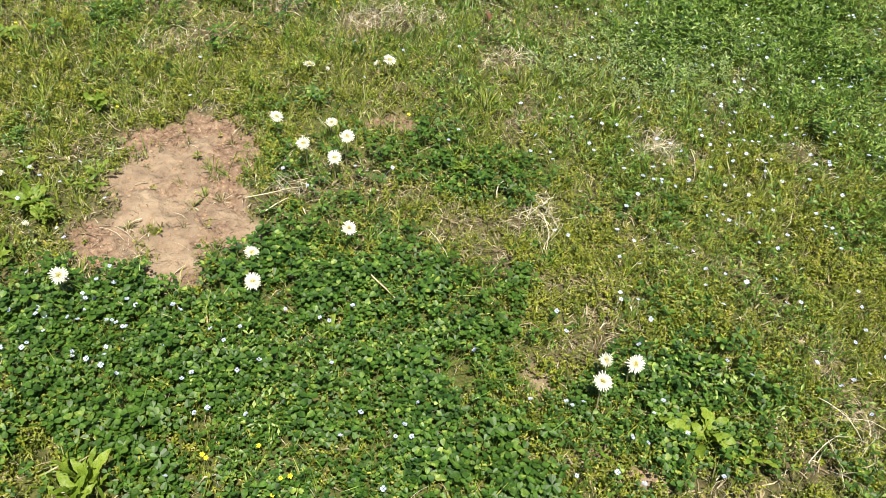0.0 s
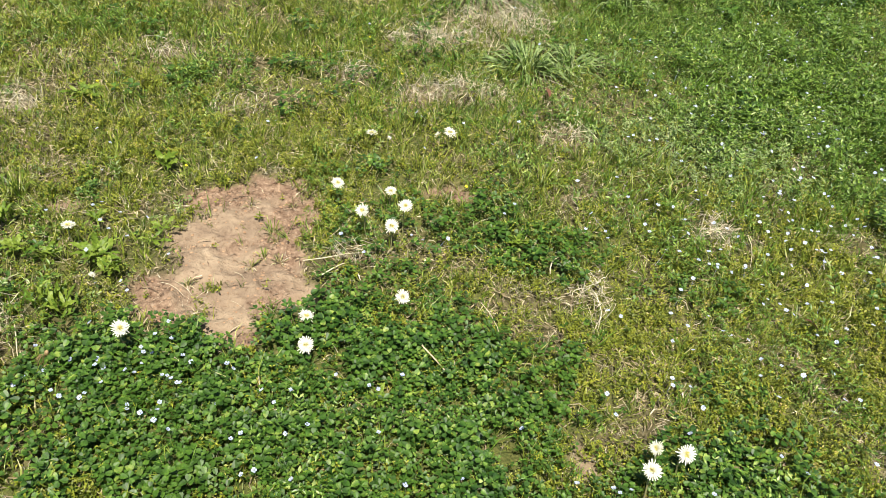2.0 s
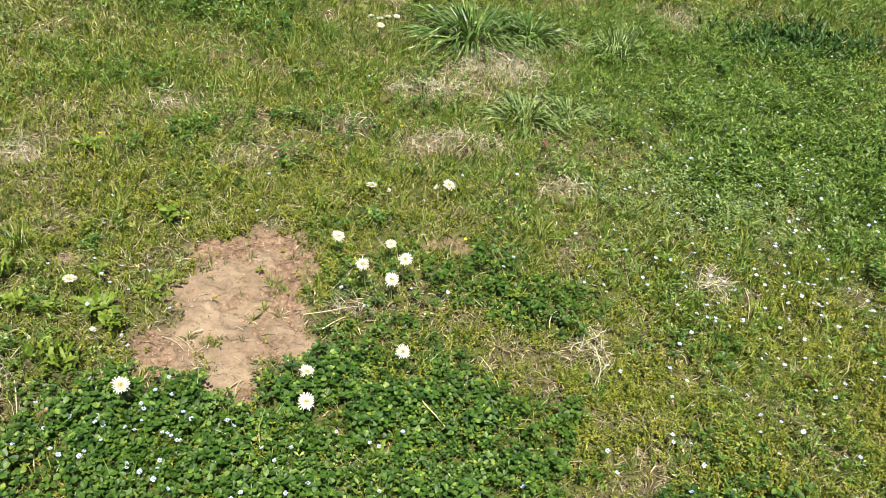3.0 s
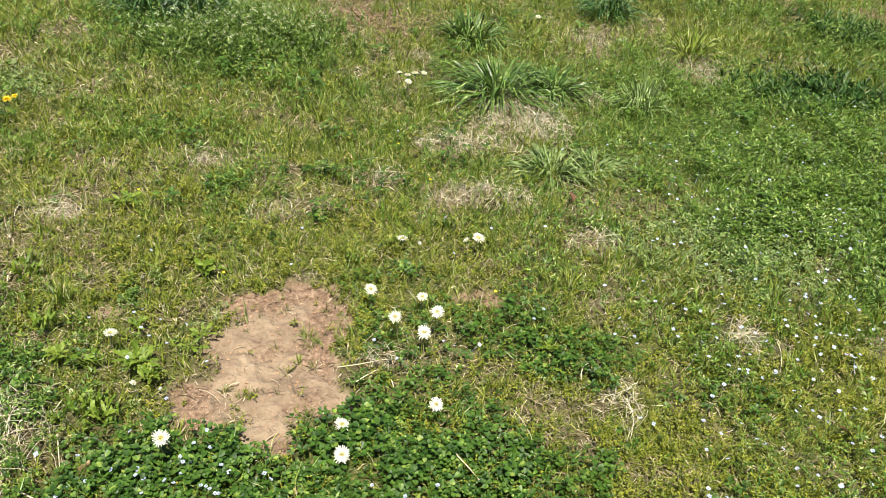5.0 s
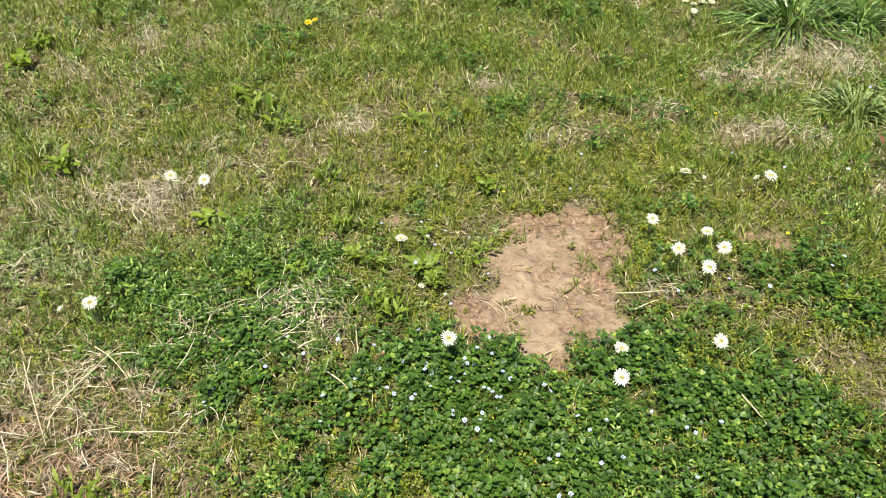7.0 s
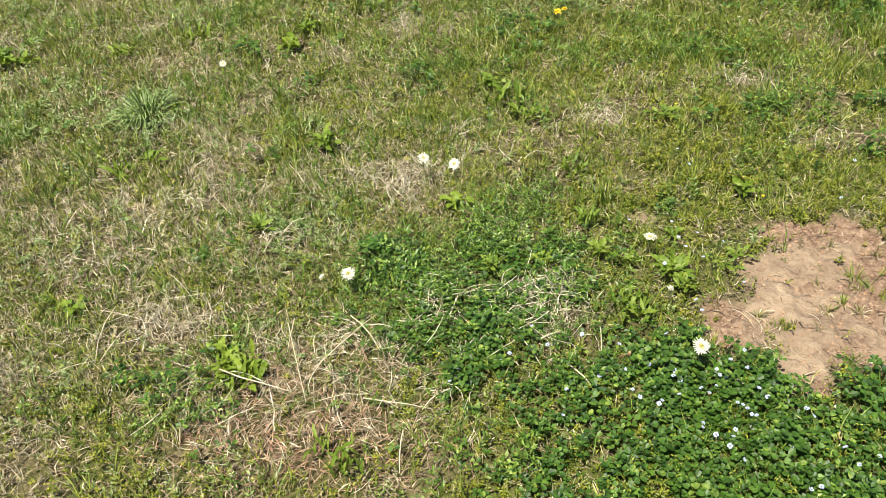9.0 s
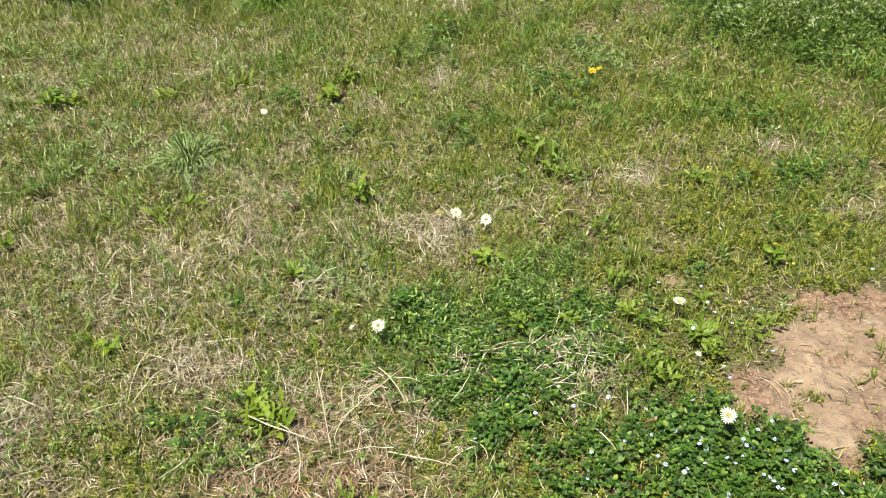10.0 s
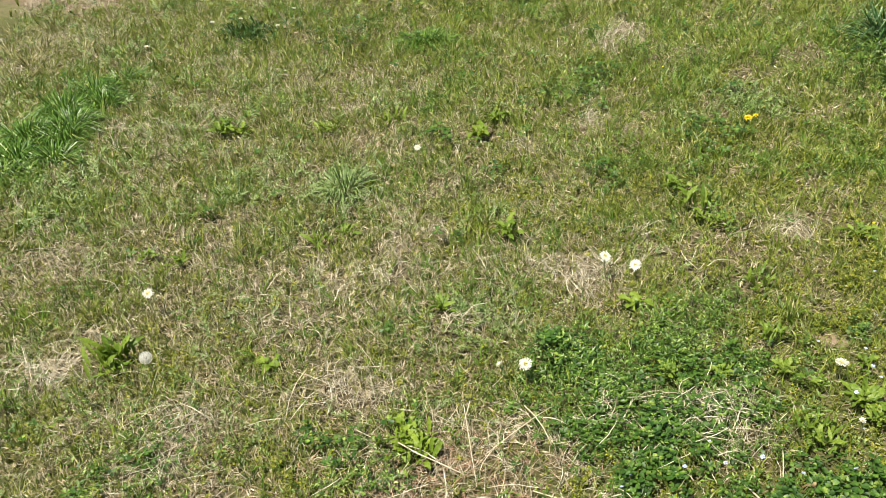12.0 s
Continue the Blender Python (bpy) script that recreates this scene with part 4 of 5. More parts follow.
def head_meshes(kind, variant):
    """Petals, centre and bracts of a composite flower head about 40 mm across, shared by its repeats."""
    if (kind, variant) not in FLOWER_HEADS:
        petal, heart = (WHITE, CREAM) if kind == "white" else (YELLOW, YELLOW)
        open_rings = ((24, 1.0, 6), (22, 0.90, 18), (18, 0.74, 32), (10, 0.52, 46))
        half_rings = ((18, 0.9, 38), (14, 0.82, 55), (9, 0.6, 70))
        full_rings = ((22, 1.0, 2), (20, 0.9, 16), (18, 0.74, 34), (14, 0.52, 52))
        rings = half_rings if variant == 3 else full_rings if kind == "yellow" else open_rings
        FLOWER_HEADS[kind, variant] = (tri_mesh("petals", *ray_petals(rings, 0.0195, 0.0026), petal), tri_mesh("centre", *dome(0.0062, 0.0080, 70), heart),
                                       tri_mesh("bracts", *bud_cup(0.0062, 0.012), BRACT, True))
    return FLOWER_HEADS[kind, variant]


def composite_flower(kind, x, y, z, size=1.0, face=30.0, toward=-90.0, variant=0, root_shift=(0.0, 0.0), label=""):
    """A dandelion: hollow stalk, bract cup, rayed head turned by face degrees from the zenith towards the compass angle toward."""
    name = "white_dandelion" if kind == "white" else "yellow_dandelion"
    fx, fy = x + root_shift[0], y + root_shift[1]
    base = float(lie(fx, fy))
    ob = root(name, fx, fy, label or "white dandelion in full bloom on a bare green stalk", "flower", "dandelions in the meadow")
    top = Vector((x - fx, y - fy, max(z - base, 0.03)))
    tip = Vector((math.cos(radians(toward)), math.sin(radians(toward)), 0))
    axis = (Vector((0, 0, 1)) * math.cos(radians(face)) + tip * math.sin(radians(face))).normalized()
    low = top - axis * 0.012 * size
    bend = [(0, 0, -0.004), tuple(low * 0.35 + Vector((RNG.uniform(-0.006, 0.006), RNG.uniform(-0.006, 0.006), 0))), tuple(low * 0.75 - axis * 0.004), tuple(low)]
    part("stalk", tri_mesh("stalk", *tube(bend, (0.0021, 0.002, 0.0019, 0.0018)), STALK, True), ob)
    turn = Matrix.Translation(top) @ axis.to_track_quat("Z", "Y").to_matrix().to_4x4() @ Matrix.Rotation(RNG.uniform(0, 6.28), 4, "Z") @ Matrix.Scale(size, 4)
    petals, centre, bracts = head_meshes(kind, variant)
    cup = part("flower_head", bracts, ob, "green bract cup", turn)
    part("petals", petals, cup, "white strap petals" if kind == "white" else "golden strap petals")
    part("centre", centre, cup, "pale yellow centre" if kind == "white" else "deep yellow centre")
    return ob


# by the bare patch, in the clover and beyond
composite_flower("white", -0.097, 1.718, 0.079, 0.96, 28, -70)
composite_flower("white", -0.009, 2.032, 0.052, 0.98, 4, 90)
composite_flower("white", 0.043, 2.007, 0.05, 0.62, 20, -40, 3, label="small half-open white dandelion among chickweed")
composite_flower("white", 0.227, 2.022, 0.075, 1.1, 14, -60)
composite_flower("white", 0.191, 2.009, 0.07, 0.72, 30, 200, 3, (0.0, -0.02), "half-open white dandelion beside a larger one")
composite_flower("white", 0.046, 1.705, 0.07, 0.9, 12, -110)
composite_flower("white", 0.083, 1.612, 0.091, 1.0, 34, -80, 1)
composite_flower("white", -0.028, 1.589, 0.086, 1.0, 34, -120, 2, (0.015, 0.0))
composite_flower("white", 0.048, 1.545, 0.073, 1.05, 26, -90, 1)
composite_flower("white", 0.073, 1.305, 0.05, 0.98, 40, -80, 2)
composite_flower("white", -0.144, 1.223, 0.055, 0.95, 12, -60)
composite_flower("white", -0.138, 1.127, 0.062, 1.02, 34, -95, 1)
composite_flower("white", -0.519, 1.13, 0.092, 1.05, 32, -40, 2)
composite_flower("white", -0.737, 1.504, 0.062, 0.95, 6, 40)
composite_flower("white", -0.639, 1.344, 0.045, 0.6, 20, -90, 3, label="small half-open white dandelion by a leafy weed")
composite_flower("white", 0.537, 0.80, 0.089, 1.02, 40, -110, 1, (0.0, -0.012))
composite_flower("white", 0.559, 0.85, 0.091, 0.82, 48, -150, 2)
composite_flower("white", 0.62, 0.845, 0.08, 1.08, 40, -80, 1, (-0.012, -0.012))
composite_flower("white", 0.008, 3.26, 0.12, 0.95, 8, 100)
composite_flower("white", 0.041, 3.286, 0.12, 1.0, 10, 60)
composite_flower("white", 0.012, 3.235, 0.10, 0.9, 20, -60)
composite_flower("white", 0.078, 3.285, 0.125, 0.9, 14, -40)
composite_flower("white", -0.028, 3.27, 0.125, 0.85, 12, 150, 2)
composite_flower("white", -1.454, 1.602, 0.099, 1.0, 30, -30, 2)
composite_flower("white", -1.373, 1.641, 0.072, 1.0, 32, -70, 1)
composite_flower("white", -1.446, 1.051, 0.058, 0.82, 28, 210, 3, label="half-open white dandelion among dry straw")
composite_flower("white", -1.377, 1.069, 0.08, 0.98, 26, -40)
composite_flower("white", -2.51, 1.93, 0.12, 0.8, 34, -45, 2, label="white dandelion nodding above thin grass")
composite_flower("white", -2.584, 0.706, 0.095, 1.0, 28, -20, 2)
composite_flower("white", -5.187, 2.859, 0.14, 0.95, 10, 0)
composite_flower("white", -5.05, 2.99, 0.14, 0.9, 10, 30)
composite_flower("white", -4.87, 3.31, 0.14, 0.95, 8, 60)
composite_flower("white", -4.66, 2.99, 0.13, 0.9, 8, 0)
composite_flower("white", -5.14, 2.32, 0.14, 0.85, 8, 0)
composite_flower("white", 0.749, 4.402, 0.08, 0.95, 16, -90)
composite_flower("yellow", -1.543, 2.905, 0.05, 0.95, 12, -60, 0, label="bright yellow dandelion low in the grass")
composite_flower("yellow", -1.518, 2.92, 0.058, 0.75, 10, -120, 1, label="bright yellow dandelion low in the grass")


def seed_clock(x, y, z):
    """A dandelion seed head: a ball of fine fluff round a small core."""
    ob = root("dandelion_clock", x, y, "grey-white dandelion seed head on a thin stalk", "seed head")
    top = Vector((0, 0, z - float(lie(x, y))))
    part("stalk", tri_mesh("stalk", *tube([(0, 0, -0.004), (0.006, 0.004, top.z * 0.5), tuple(top)], (0.0018, 0.0017, 0.0015)), STALK, True), ob)
    part("core", tri_mesh("core", *tube([(0, 0, top.z - 0.004), (0, 0, top.z - 0.001), (0, 0, top.z + 0.003)], (0.002, 0.004, 0.002), 8), SEED, True), ob, "brown seed core")
    pieces = []
    for k in range(130):
        up = 1 - 2 * (k + 0.5) / 130
        way = Vector((math.cos(k * 2.39996) * math.sqrt(1 - up * up), math.sin(k * 2.39996) * math.sqrt(1 - up * up), up))
        end = top + way * 0.0165
        pieces.append(strip([tuple(top + way * 0.004), tuple(top + way * 0.011), tuple(end)], (0.0004, 0.0004, 0), tuple(way.orthogonal())))
        side, other = way.orthogonal().normalized(), way.cross(way.orthogonal()).normalized()
        for s in range(6):
            out = side * math.cos(s * 1.0472) + other * math.sin(s * 1.0472)
            pieces.append(strip([tuple(end), tuple(end + out * 0.003 + way * 0.001), tuple(end + out * 0.0058 + way * 0.0022)], (0.0007, 0.0006, 0), tuple(way)))
    part("fluff", tri_mesh("fluff", *join(pieces), FLUFF), ob, "fine white seed fluff")
    return ob


seed_clock(-2.299, 0.516, 0.085)


def broad_leaf(long, wide, lobes, arch, mat, wave=0.0, twist=0.0, spoon=1.12):
    """A leaf blade with a sunken rib, lobed and waved edges, arching up and over, twisted towards its tip, widest near it where spoon is large."""
    n, verts, faces = 14, [], []
    for k in range(n + 1):
        u = k / n
        body = math.sin(math.pi * min(u ** spoon * 0.97 + 0.03, 1)) ** 0.85
        left, right = (1 - lobes * (0.5 + 0.5 * math.cos(k * 2.1 + s)) * (1 - 0.6 * u) for s in (0.0, 1.1))
        l, r = (wide * max(body * side, 0.09) * 0.5 if k < n else 0.0006 for side in (left, right))
        x, z = long * (u - 0.2 * arch * u ** 3), long * arch * (0.95 * u - 1.05 * u * u)
        turn = twist * u * u
        edge = lambda w, sign: (x, sign * w * math.cos(turn), z + w * (0.25 + wave * math.sin(k * 1.7 + sign) + sign * math.sin(turn)))
        verts += [edge(l, -1), (x, 0, z), edge(r, 1)]
    for k in range(n):
        a = 3 * k
        for s in (0, 1):
            faces += [(a + s, a + s + 3, a + s + 4), (a + s, a + s + 4, a + s + 1)]
    return tri_mesh("leaf", np.array(verts), np.array(faces), mat, True)


LEAVES = {"broad": [broad_leaf(1.0, w, l, a, BROAD, v, t, 1.4) for w, l, a, v, t in ((0.22, 0.15, 0.45, 0.3, 0.6), (0.26, 0.2, 0.6, 0.4, -0.5), (0.19, 0.15, 0.3, 0.25, 0.2), (0.23, 0.2, 0.7, 0.35, 0.9), (0.26, 0.12, 0.5, 0.5, -0.8))],
          "lance": [broad_leaf(1.0, w, l, a, BROAD, v, t, 1.2) for w, l, a, v, t in ((0.17, 0.12, 0.3, 0.3, 0.5), (0.20, 0.16, 0.42, 0.35, -0.6), (0.14, 0.1, 0.2, 0.25, 0.3), (0.18, 0.14, 0.55, 0.3, 0.9))],
          "bright": [broad_leaf(1.0, w, l, a, PALE, v, t, 1.45) for w, l, a, v, t in ((0.24, 0.12, 0.45, 0.3, 0.5), (0.28, 0.15, 0.6, 0.35, -0.5), (0.21, 0.1, 0.3, 0.25, 0.3))],
          "pale": [broad_leaf(1.0, w, l, a, PALE, v, t, 2.1) for w, l, a, v, t in ((0.36, 0.06, 0.6, 0.12, 0.3), (0.30, 0.1, 0.35, 0.2, -0.4), (0.34, 0.06, 0.75, 0.15, 0.5))],
          "cut": [broad_leaf(1.0, w, l, a, BROAD, v, t, 1.5) for w, l, a, v, t in ((0.24, 0.72, 0.5, 0.3, 0.4), (0.27, 0.66, 0.7, 0.4, -0.6), (0.21, 0.68, 0.4, 0.3, 0.8))],
          "lobed": [broad_leaf(1.0, w, l, a, PALE, v, t, 1.6) for w, l, a, v, t in ((0.20, 0.3, 0.4, 0.35, 0.3), (0.23, 0.25, 0.5, 0.25, -0.4), (0.18, 0.3, 0.3, 0.35, 0.6))]}


def rosette(x, y, long, leaves, kind, rise, label):
    """A weed of separate leaves from one crown."""
    leaves = int(leaves * (2.6 if kind in ("broad", "lance", "bright") else 2.0))
    loose = {"bright": 0.48, "lance": 0.28, "lobed": 0.26}.get(kind, 0.12)
    ob = root("weed_rosette", x, y, label, "weed", "weeds in the meadow", 0.018)
    for k in range(leaves):
        inner = k / leaves
        l = long * (1.05 - 0.55 * inner) * RNG.uniform(0.55, 1.15)
        tilt = min(14 + rise * (0.25 + 0.6 * inner) * RNG.uniform(0.5, 1.4), 78)
        m = Matrix.Rotation(2.39996 * k + RNG.uniform(-0.7, 0.7), 4, "Z") @ Matrix.Rotation(-radians(tilt), 4, "Y") @ Matrix.Rotation(RNG.uniform(-0.6, 0.6), 4, "X") @ Matrix.Scale(l, 4)
        part("leaf", LEAVES[kind][int(RNG.integers(len(LEAVES[kind])))], ob, "", Matrix.Translation((RNG.normal(0, loose * long), RNG.normal(0, loose * long), 0.012 * inner)) @ m)
    return ob


for weed in WEEDS:
    rosette(*weed)


def tussock(x, y, radius, high, blades, mat, wide=0.005, dry=0, label="green grass tussock with arching blades"):
    """A clump of long arching blades, some of them dead at its foot."""
    ob = root("grass_tussock", x, y, label, "grass tussock", "tussocks in the meadow")
    green, dead = [], []
    for k in range(blades + dry):
        out = RNG.uniform(0, 1) ** 0.7
        l = high * RNG.uniform(0.6, 1.15)
        reach, lift = radius * (0.3 + 1.05 * out), l * (0.95 - 0.66 * out)
        w = wide * RNG.uniform(0.7, 1.1)
        if k >= blades:
            reach, lift, w = radius * RNG.uniform(0.4, 1.25), high * RNG.uniform(0.05, 0.25), w * 0.6
        foot = RNG.uniform(0, 0.35) * radius
        pts = [(foot, 0, -0.003), (foot + reach * 0.25, 0, lift * 0.62), (foot + reach * 0.6, 0, lift), (foot + reach, RNG.uniform(-0.1, 0.1) * radius, lift * (0.95 - 0.5 * out))]
        v, f = strip(pts, (w * 0.8, w, w * 0.8, 0), (0, RNG.uniform(-0.8, 0.8), 1))
        (green if k < blades else dead).append((spin_z(v, RNG.uniform(0, 6.2832)), f))
    tagged(part("blade_clump", tri_mesh("blade_clump", *join(green), mat), ob), kind="stuff")
    if dead:
        tagged(part("dead_growth", tri_mesh("dead_growth", *join(dead), STRAW), ob, "bleached dead blades"), kind="stuff")
    return ob


DRY_FOOT = "green grass tussock with bleached dead blades at its foot"
tussock(0.43, 3.42, 0.29, 0.17, 270, TUSSOCK, 0.0095, 140, DRY_FOOT)
tussock(0.68, 3.45, 0.2, 0.16, 130, TUSSOCK, 0.012, 50, DRY_FOOT)
tussock(0.353, 4.101, 0.21, 0.21, 130, TUSSOCK, 0.011)
tussock(1.562, 4.115, 0.19, 0.21, 130, GRASS, 0.007, 130, DRY_FOOT)
tussock(0.56, 2.62, 0.17, 0.10, 170, MUGWORT, 0.0072, 20, "pale green grass clump with flat arching blades")
tussock(0.74, 2.68, 0.14, 0.08, 100, MUGWORT, 0.0068, 10, "pale green grass clump with flat arching blades")
tussock(1.244, 4.745, 0.2, 0.2, 170, LEEK, 0.009, label="dark green strap-leaved clump in the grass")
tussock(-1.312, 4.081, 0.22, 0.30, 200, LEEK, 0.010, label="dark green strap-leaved clump behind taller weeds")
tussock(-1.08, 4.15, 0.22, 0.32, 190, LEEK, 0.010, label="dark green strap-leaved clump behind taller weeds")
tussock(1.08, 3.33, 0.14, 0.20, 110, MUGWORT, 0.008, label="pale grey-green grass tuft")
for tx, ty, tall in ((-5.75, 1.72, 0.16), (-6.05, 1.95, 0.22), (-6.35, 2.18, 0.22), (-6.75, 2.45, 0.24), (-6.6, 2.05, 0.2), (-7.05, 2.3, 0.22), (-5.95, 2.3, 0.15)):
    tussock(tx, ty, 0.2, 0.85 * tall, 70, OLIVE, 0.005, 80, "tall grass tussock bleached grey and half dead")
for tx, ty, wide, tall, many in ((-4.42, 1.10, 0.17, 0.13, 190), (-4.62, 1.24, 0.19, 0.15, 230), (-4.56, 1.46, 0.18, 0.15, 210), (-4.80, 1.55, 0.19, 0.16, 230), (-4.92, 1.80, 0.18, 0.15, 200), (-5.02, 2.04, 0.16, 0.12, 150), (-4.30, 0.97, 0.14, 0.10, 120), (-4.45, 1.36, 0.17, 0.13, 180), (-4.68, 1.72, 0.17, 0.13, 170), (-4.25, 1.20, 0.16, 0.12, 150)):
    tussock(tx, ty, wide, tall, int(1.6 * many), CLUMP, 0.0068, 12, "dense fresh green clump of arching grass")
tussock(-3.70, 3.33, 0.20, 0.10, 420, CLUMP, 0.006, label="dense dark green grass tuft")
tussock(2.75, 4.72, 0.2, 0.15, 120, TUSSOCK, 0.008)
tussock(-2.66, 1.64, 0.14, 0.13, 120, MUGWORT, 0.0062, 50, "pale grey-green grass tuft")
tussock(0.50, 1.86, 0.06, 0.10, 60, GRASS, 0.0035)
tussock(-0.93, 1.70, 0.06, 0.10, 70, GRASS, 0.0035)
tussock(-0.26, 1.60, 0.035, 0.06, 16, GRASS, 0.003, label="small grass seedling growing on bare soil")
tussock(-0.27, 1.50, 0.025, 0.035, 14, GRASS, 0.003, label="small grass seedling growing on bare soil")
for tx, ty in ((-0.245, 1.56), (-0.23, 1.49), (-0.30, 1.47), (-0.22, 1.73), (-0.33, 1.71), (-0.44, 1.39)):
    tussock(tx, ty, 0.022, 0.03, 12, OLIVE, 0.0026, 6, "wilted grass seedling on bare soil")


# ---- tall flowering weeds behind the grass ----
def tall_weed(high):
    """An upright stem with side leaves and a flat cluster of tiny pale flowers."""
    stem = strip([(0, 0, 0), (0.02 * RNG.uniform(-1, 1), 0.01, high * 0.6), (0.03 * RNG.uniform(-1, 1), 0, high)], (0.003, 0.0025, 0), (0, 1, 0))
    pieces = [stem]
    for k in range(16):
        up = RNG.uniform(0.05, 0.85) * high
        pieces.append(small_leaf(RNG.uniform(0.014, 0.03), RNG.uniform(0.007, 0.012), (0.01 * RNG.uniform(-1, 1), 0, up), RNG.uniform(0, 6.28), RNG.uniform(0.1, 0.9)))
    return join(pieces)


def pale_cluster(high):
    pieces = []
    for k in range(7):
        pieces.append(small_leaf(0.006, 0.0055, (RNG.uniform(-0.008, 0.008), RNG.uniform(-0.008, 0.008), high + RNG.uniform(-0.006, 0.004)), RNG.uniform(0, 6.28), RNG.uniform(-0.3, 0.3)))
    return join(pieces)


p, far = spread(1700, lambda x, y: zone("tall", x, y, 4.0), 0.0, 0.0)
heights, turned, size = [0.10, 0.13, 0.17, 0.21], turns(len(p), 6, 6), RNG.uniform(0.7, 1.1, len(p))
carpet("tall_weeds", [tall_weed(h) for h in heights for _ in (0, 1)], p, size, turned, NETTLE, "stand of tall leafy green weeds", "weeds")
some = RNG.random(len(p)) < 0.6
carpet("pale_weed_blossom", [pale_cluster(h) for h in heights], p[some], size[some] * 1.04, turned[some], plain("pale_blossom", (0.52, 0.57, 0.33), 0.6), "tiny pale blossom clusters on tall weeds", "blossom")

p, far = spread(3000, lambda x, y: zone("dock", x, y, 3.0, 0.9), 0.0, 0.0)
carpet("dark_weeds", [join([small_leaf(RNG.uniform(0.025, 0.055), RNG.uniform(0.007, 0.012), (0, 0, RNG.uniform(0, 0.07)), RNG.uniform(0, 6.28), RNG.uniform(0.2, 1.1)) for _ in range(7)]) for _ in range(8)], p,
       RNG.uniform(0.7, 1.4, len(p)), turns(len(p), 18, 14), DOCK, "low dark green stand of broad-leaved weeds", "weeds")

# ---- speedwell ----
SPEEDWELL = []
for variant in range(3):
    bits = []
    for k in range(4):
        w = 0.0054 if k else 0.0042
        v = np.array([(0.0005, 0, 0), (0.0028, w / 2, 0.0008), (0.0048, w / 3, 0.001), (0.0048, -w / 3, 0.001), (0.0028, -w / 2, 0.0008)]) * (1.05, 1.1, 1 + 0.5 * variant)
        bits.append((spin_z(v, k * 1.5708 + 0.1 * variant), [(0, 2, 1), (0, 3, 2), (0, 4, 3)]))
    SPEEDWELL.append(tri_mesh("corolla", *join(bits), BLUE))
SPEED_EYE = tri_mesh("eye", *dome(0.0011, 0.0012, 6), WHITE)
SPEED_STALK = tri_mesh("stalk", *strip([(0, 0, -0.055), (0.003, 0, -0.02), (0, 0, 0)], (0.0009, 0.0008, 0), (0, 1, 0)), STALK)


def speedwell(x, y):
    up = RNG.uniform(0.04, 0.056) + (0.014 if x > 0.45 else 0.0)
    ob = root("speedwell_flower", x, y, "tiny pale blue speedwell flower above the leaves", "flower", "speedwell flowers in the meadow", 0.0)
    s = RNG.uniform(0.8, 1.1)
    head = Matrix.Translation((0, 0, up)) @ Matrix.Rotation(RNG.uniform(0, 6.28), 4, "Z") @ Matrix.Rotation(RNG.uniform(0, 0.7), 4, "X") @ Matrix.Scale(s, 4)
    corolla = part("corolla", SPEEDWELL[int(RNG.integers(3))], ob, "pale blue petals", head)
    part("eye", SPEED_EYE, corolla, "white flower centre")
    part("stalk", SPEED_STALK, ob, "", Matrix.Translation((0, 0, up)))


def speedwells(places):
    for x, y in places:
        if soil_share(np.array([x]), np.array([y]))[0] < 0.5:
            speedwell(x, y)


speedwells(((-0.79, 1.96), (-0.74, 1.9), (-0.73, 1.77), (-0.6, 1.5), (-0.57, 1.11), (-0.57, 1.58), (-0.56, 0.97), (-0.54, 1.06), (-0.53, 1.01), (-0.48, 1.12), (-0.47, 0.96), (-0.47, 1.08), (-0.47, 1.1), (-0.46, 1.16), (-0.44, 0.94), (-0.41, 0.92), (-0.41, 0.95), (-0.41, 0.97), (-0.41, 1.04), (-0.4, 1.03), (-0.39, 1.03), (-0.38, 0.9), (-0.38, 1.02), (-0.38, 1.07), (-0.37, 1.08), (-0.33, 1.85), (-0.32, 2.05), (-0.3, 0.97), (-0.3, 2.08), (-0.27, 0.68), (-0.26, 0.88), (-0.23, 0.8), (-0.21, 0.82), (-0.19, 0.98), (-0.16, 0.9), (-0.16, 1.01), (-0.14, 0.8), (-0.12, 0.93), (-0.08, 1.54), (-0.07, 1.06)))
speedwells(((-0.02, 1.48), (0, 1.03), (0.02, 0.91), (0.03, 0.74), (0.07, 0.79), (0.07, 1.07), (0.1, 0.63), (0.1, 1.54), (0.13, 0.73), (0.13, 1.54), (0.15, 0.76), (0.15, 1.97), (0.16, 0.73), (0.18, 0.81), (0.2, 0.69), (0.31, 0.93), (0.36, 1.67), (0.36, 2.01), (0.39, 1.7), (0.4, 0.8), (0.45, 0.63), (0.47, 0.79), (0.48, 0.78), (0.5, 0.78), (0.5, 1.01), (0.51, 0.96), (0.52, 0.62), (0.56, 0.59), (0.56, 1.27), (0.57, 0.69), (0.59, 1.26), (0.6, 0.68), (0.62, 1.55), (0.62, 1.58), (0.63, 0.74), (0.66, 0.77), (0.66, 0.92), (0.66, 1.05), (0.68, 0.69), (0.7, 1.05)))
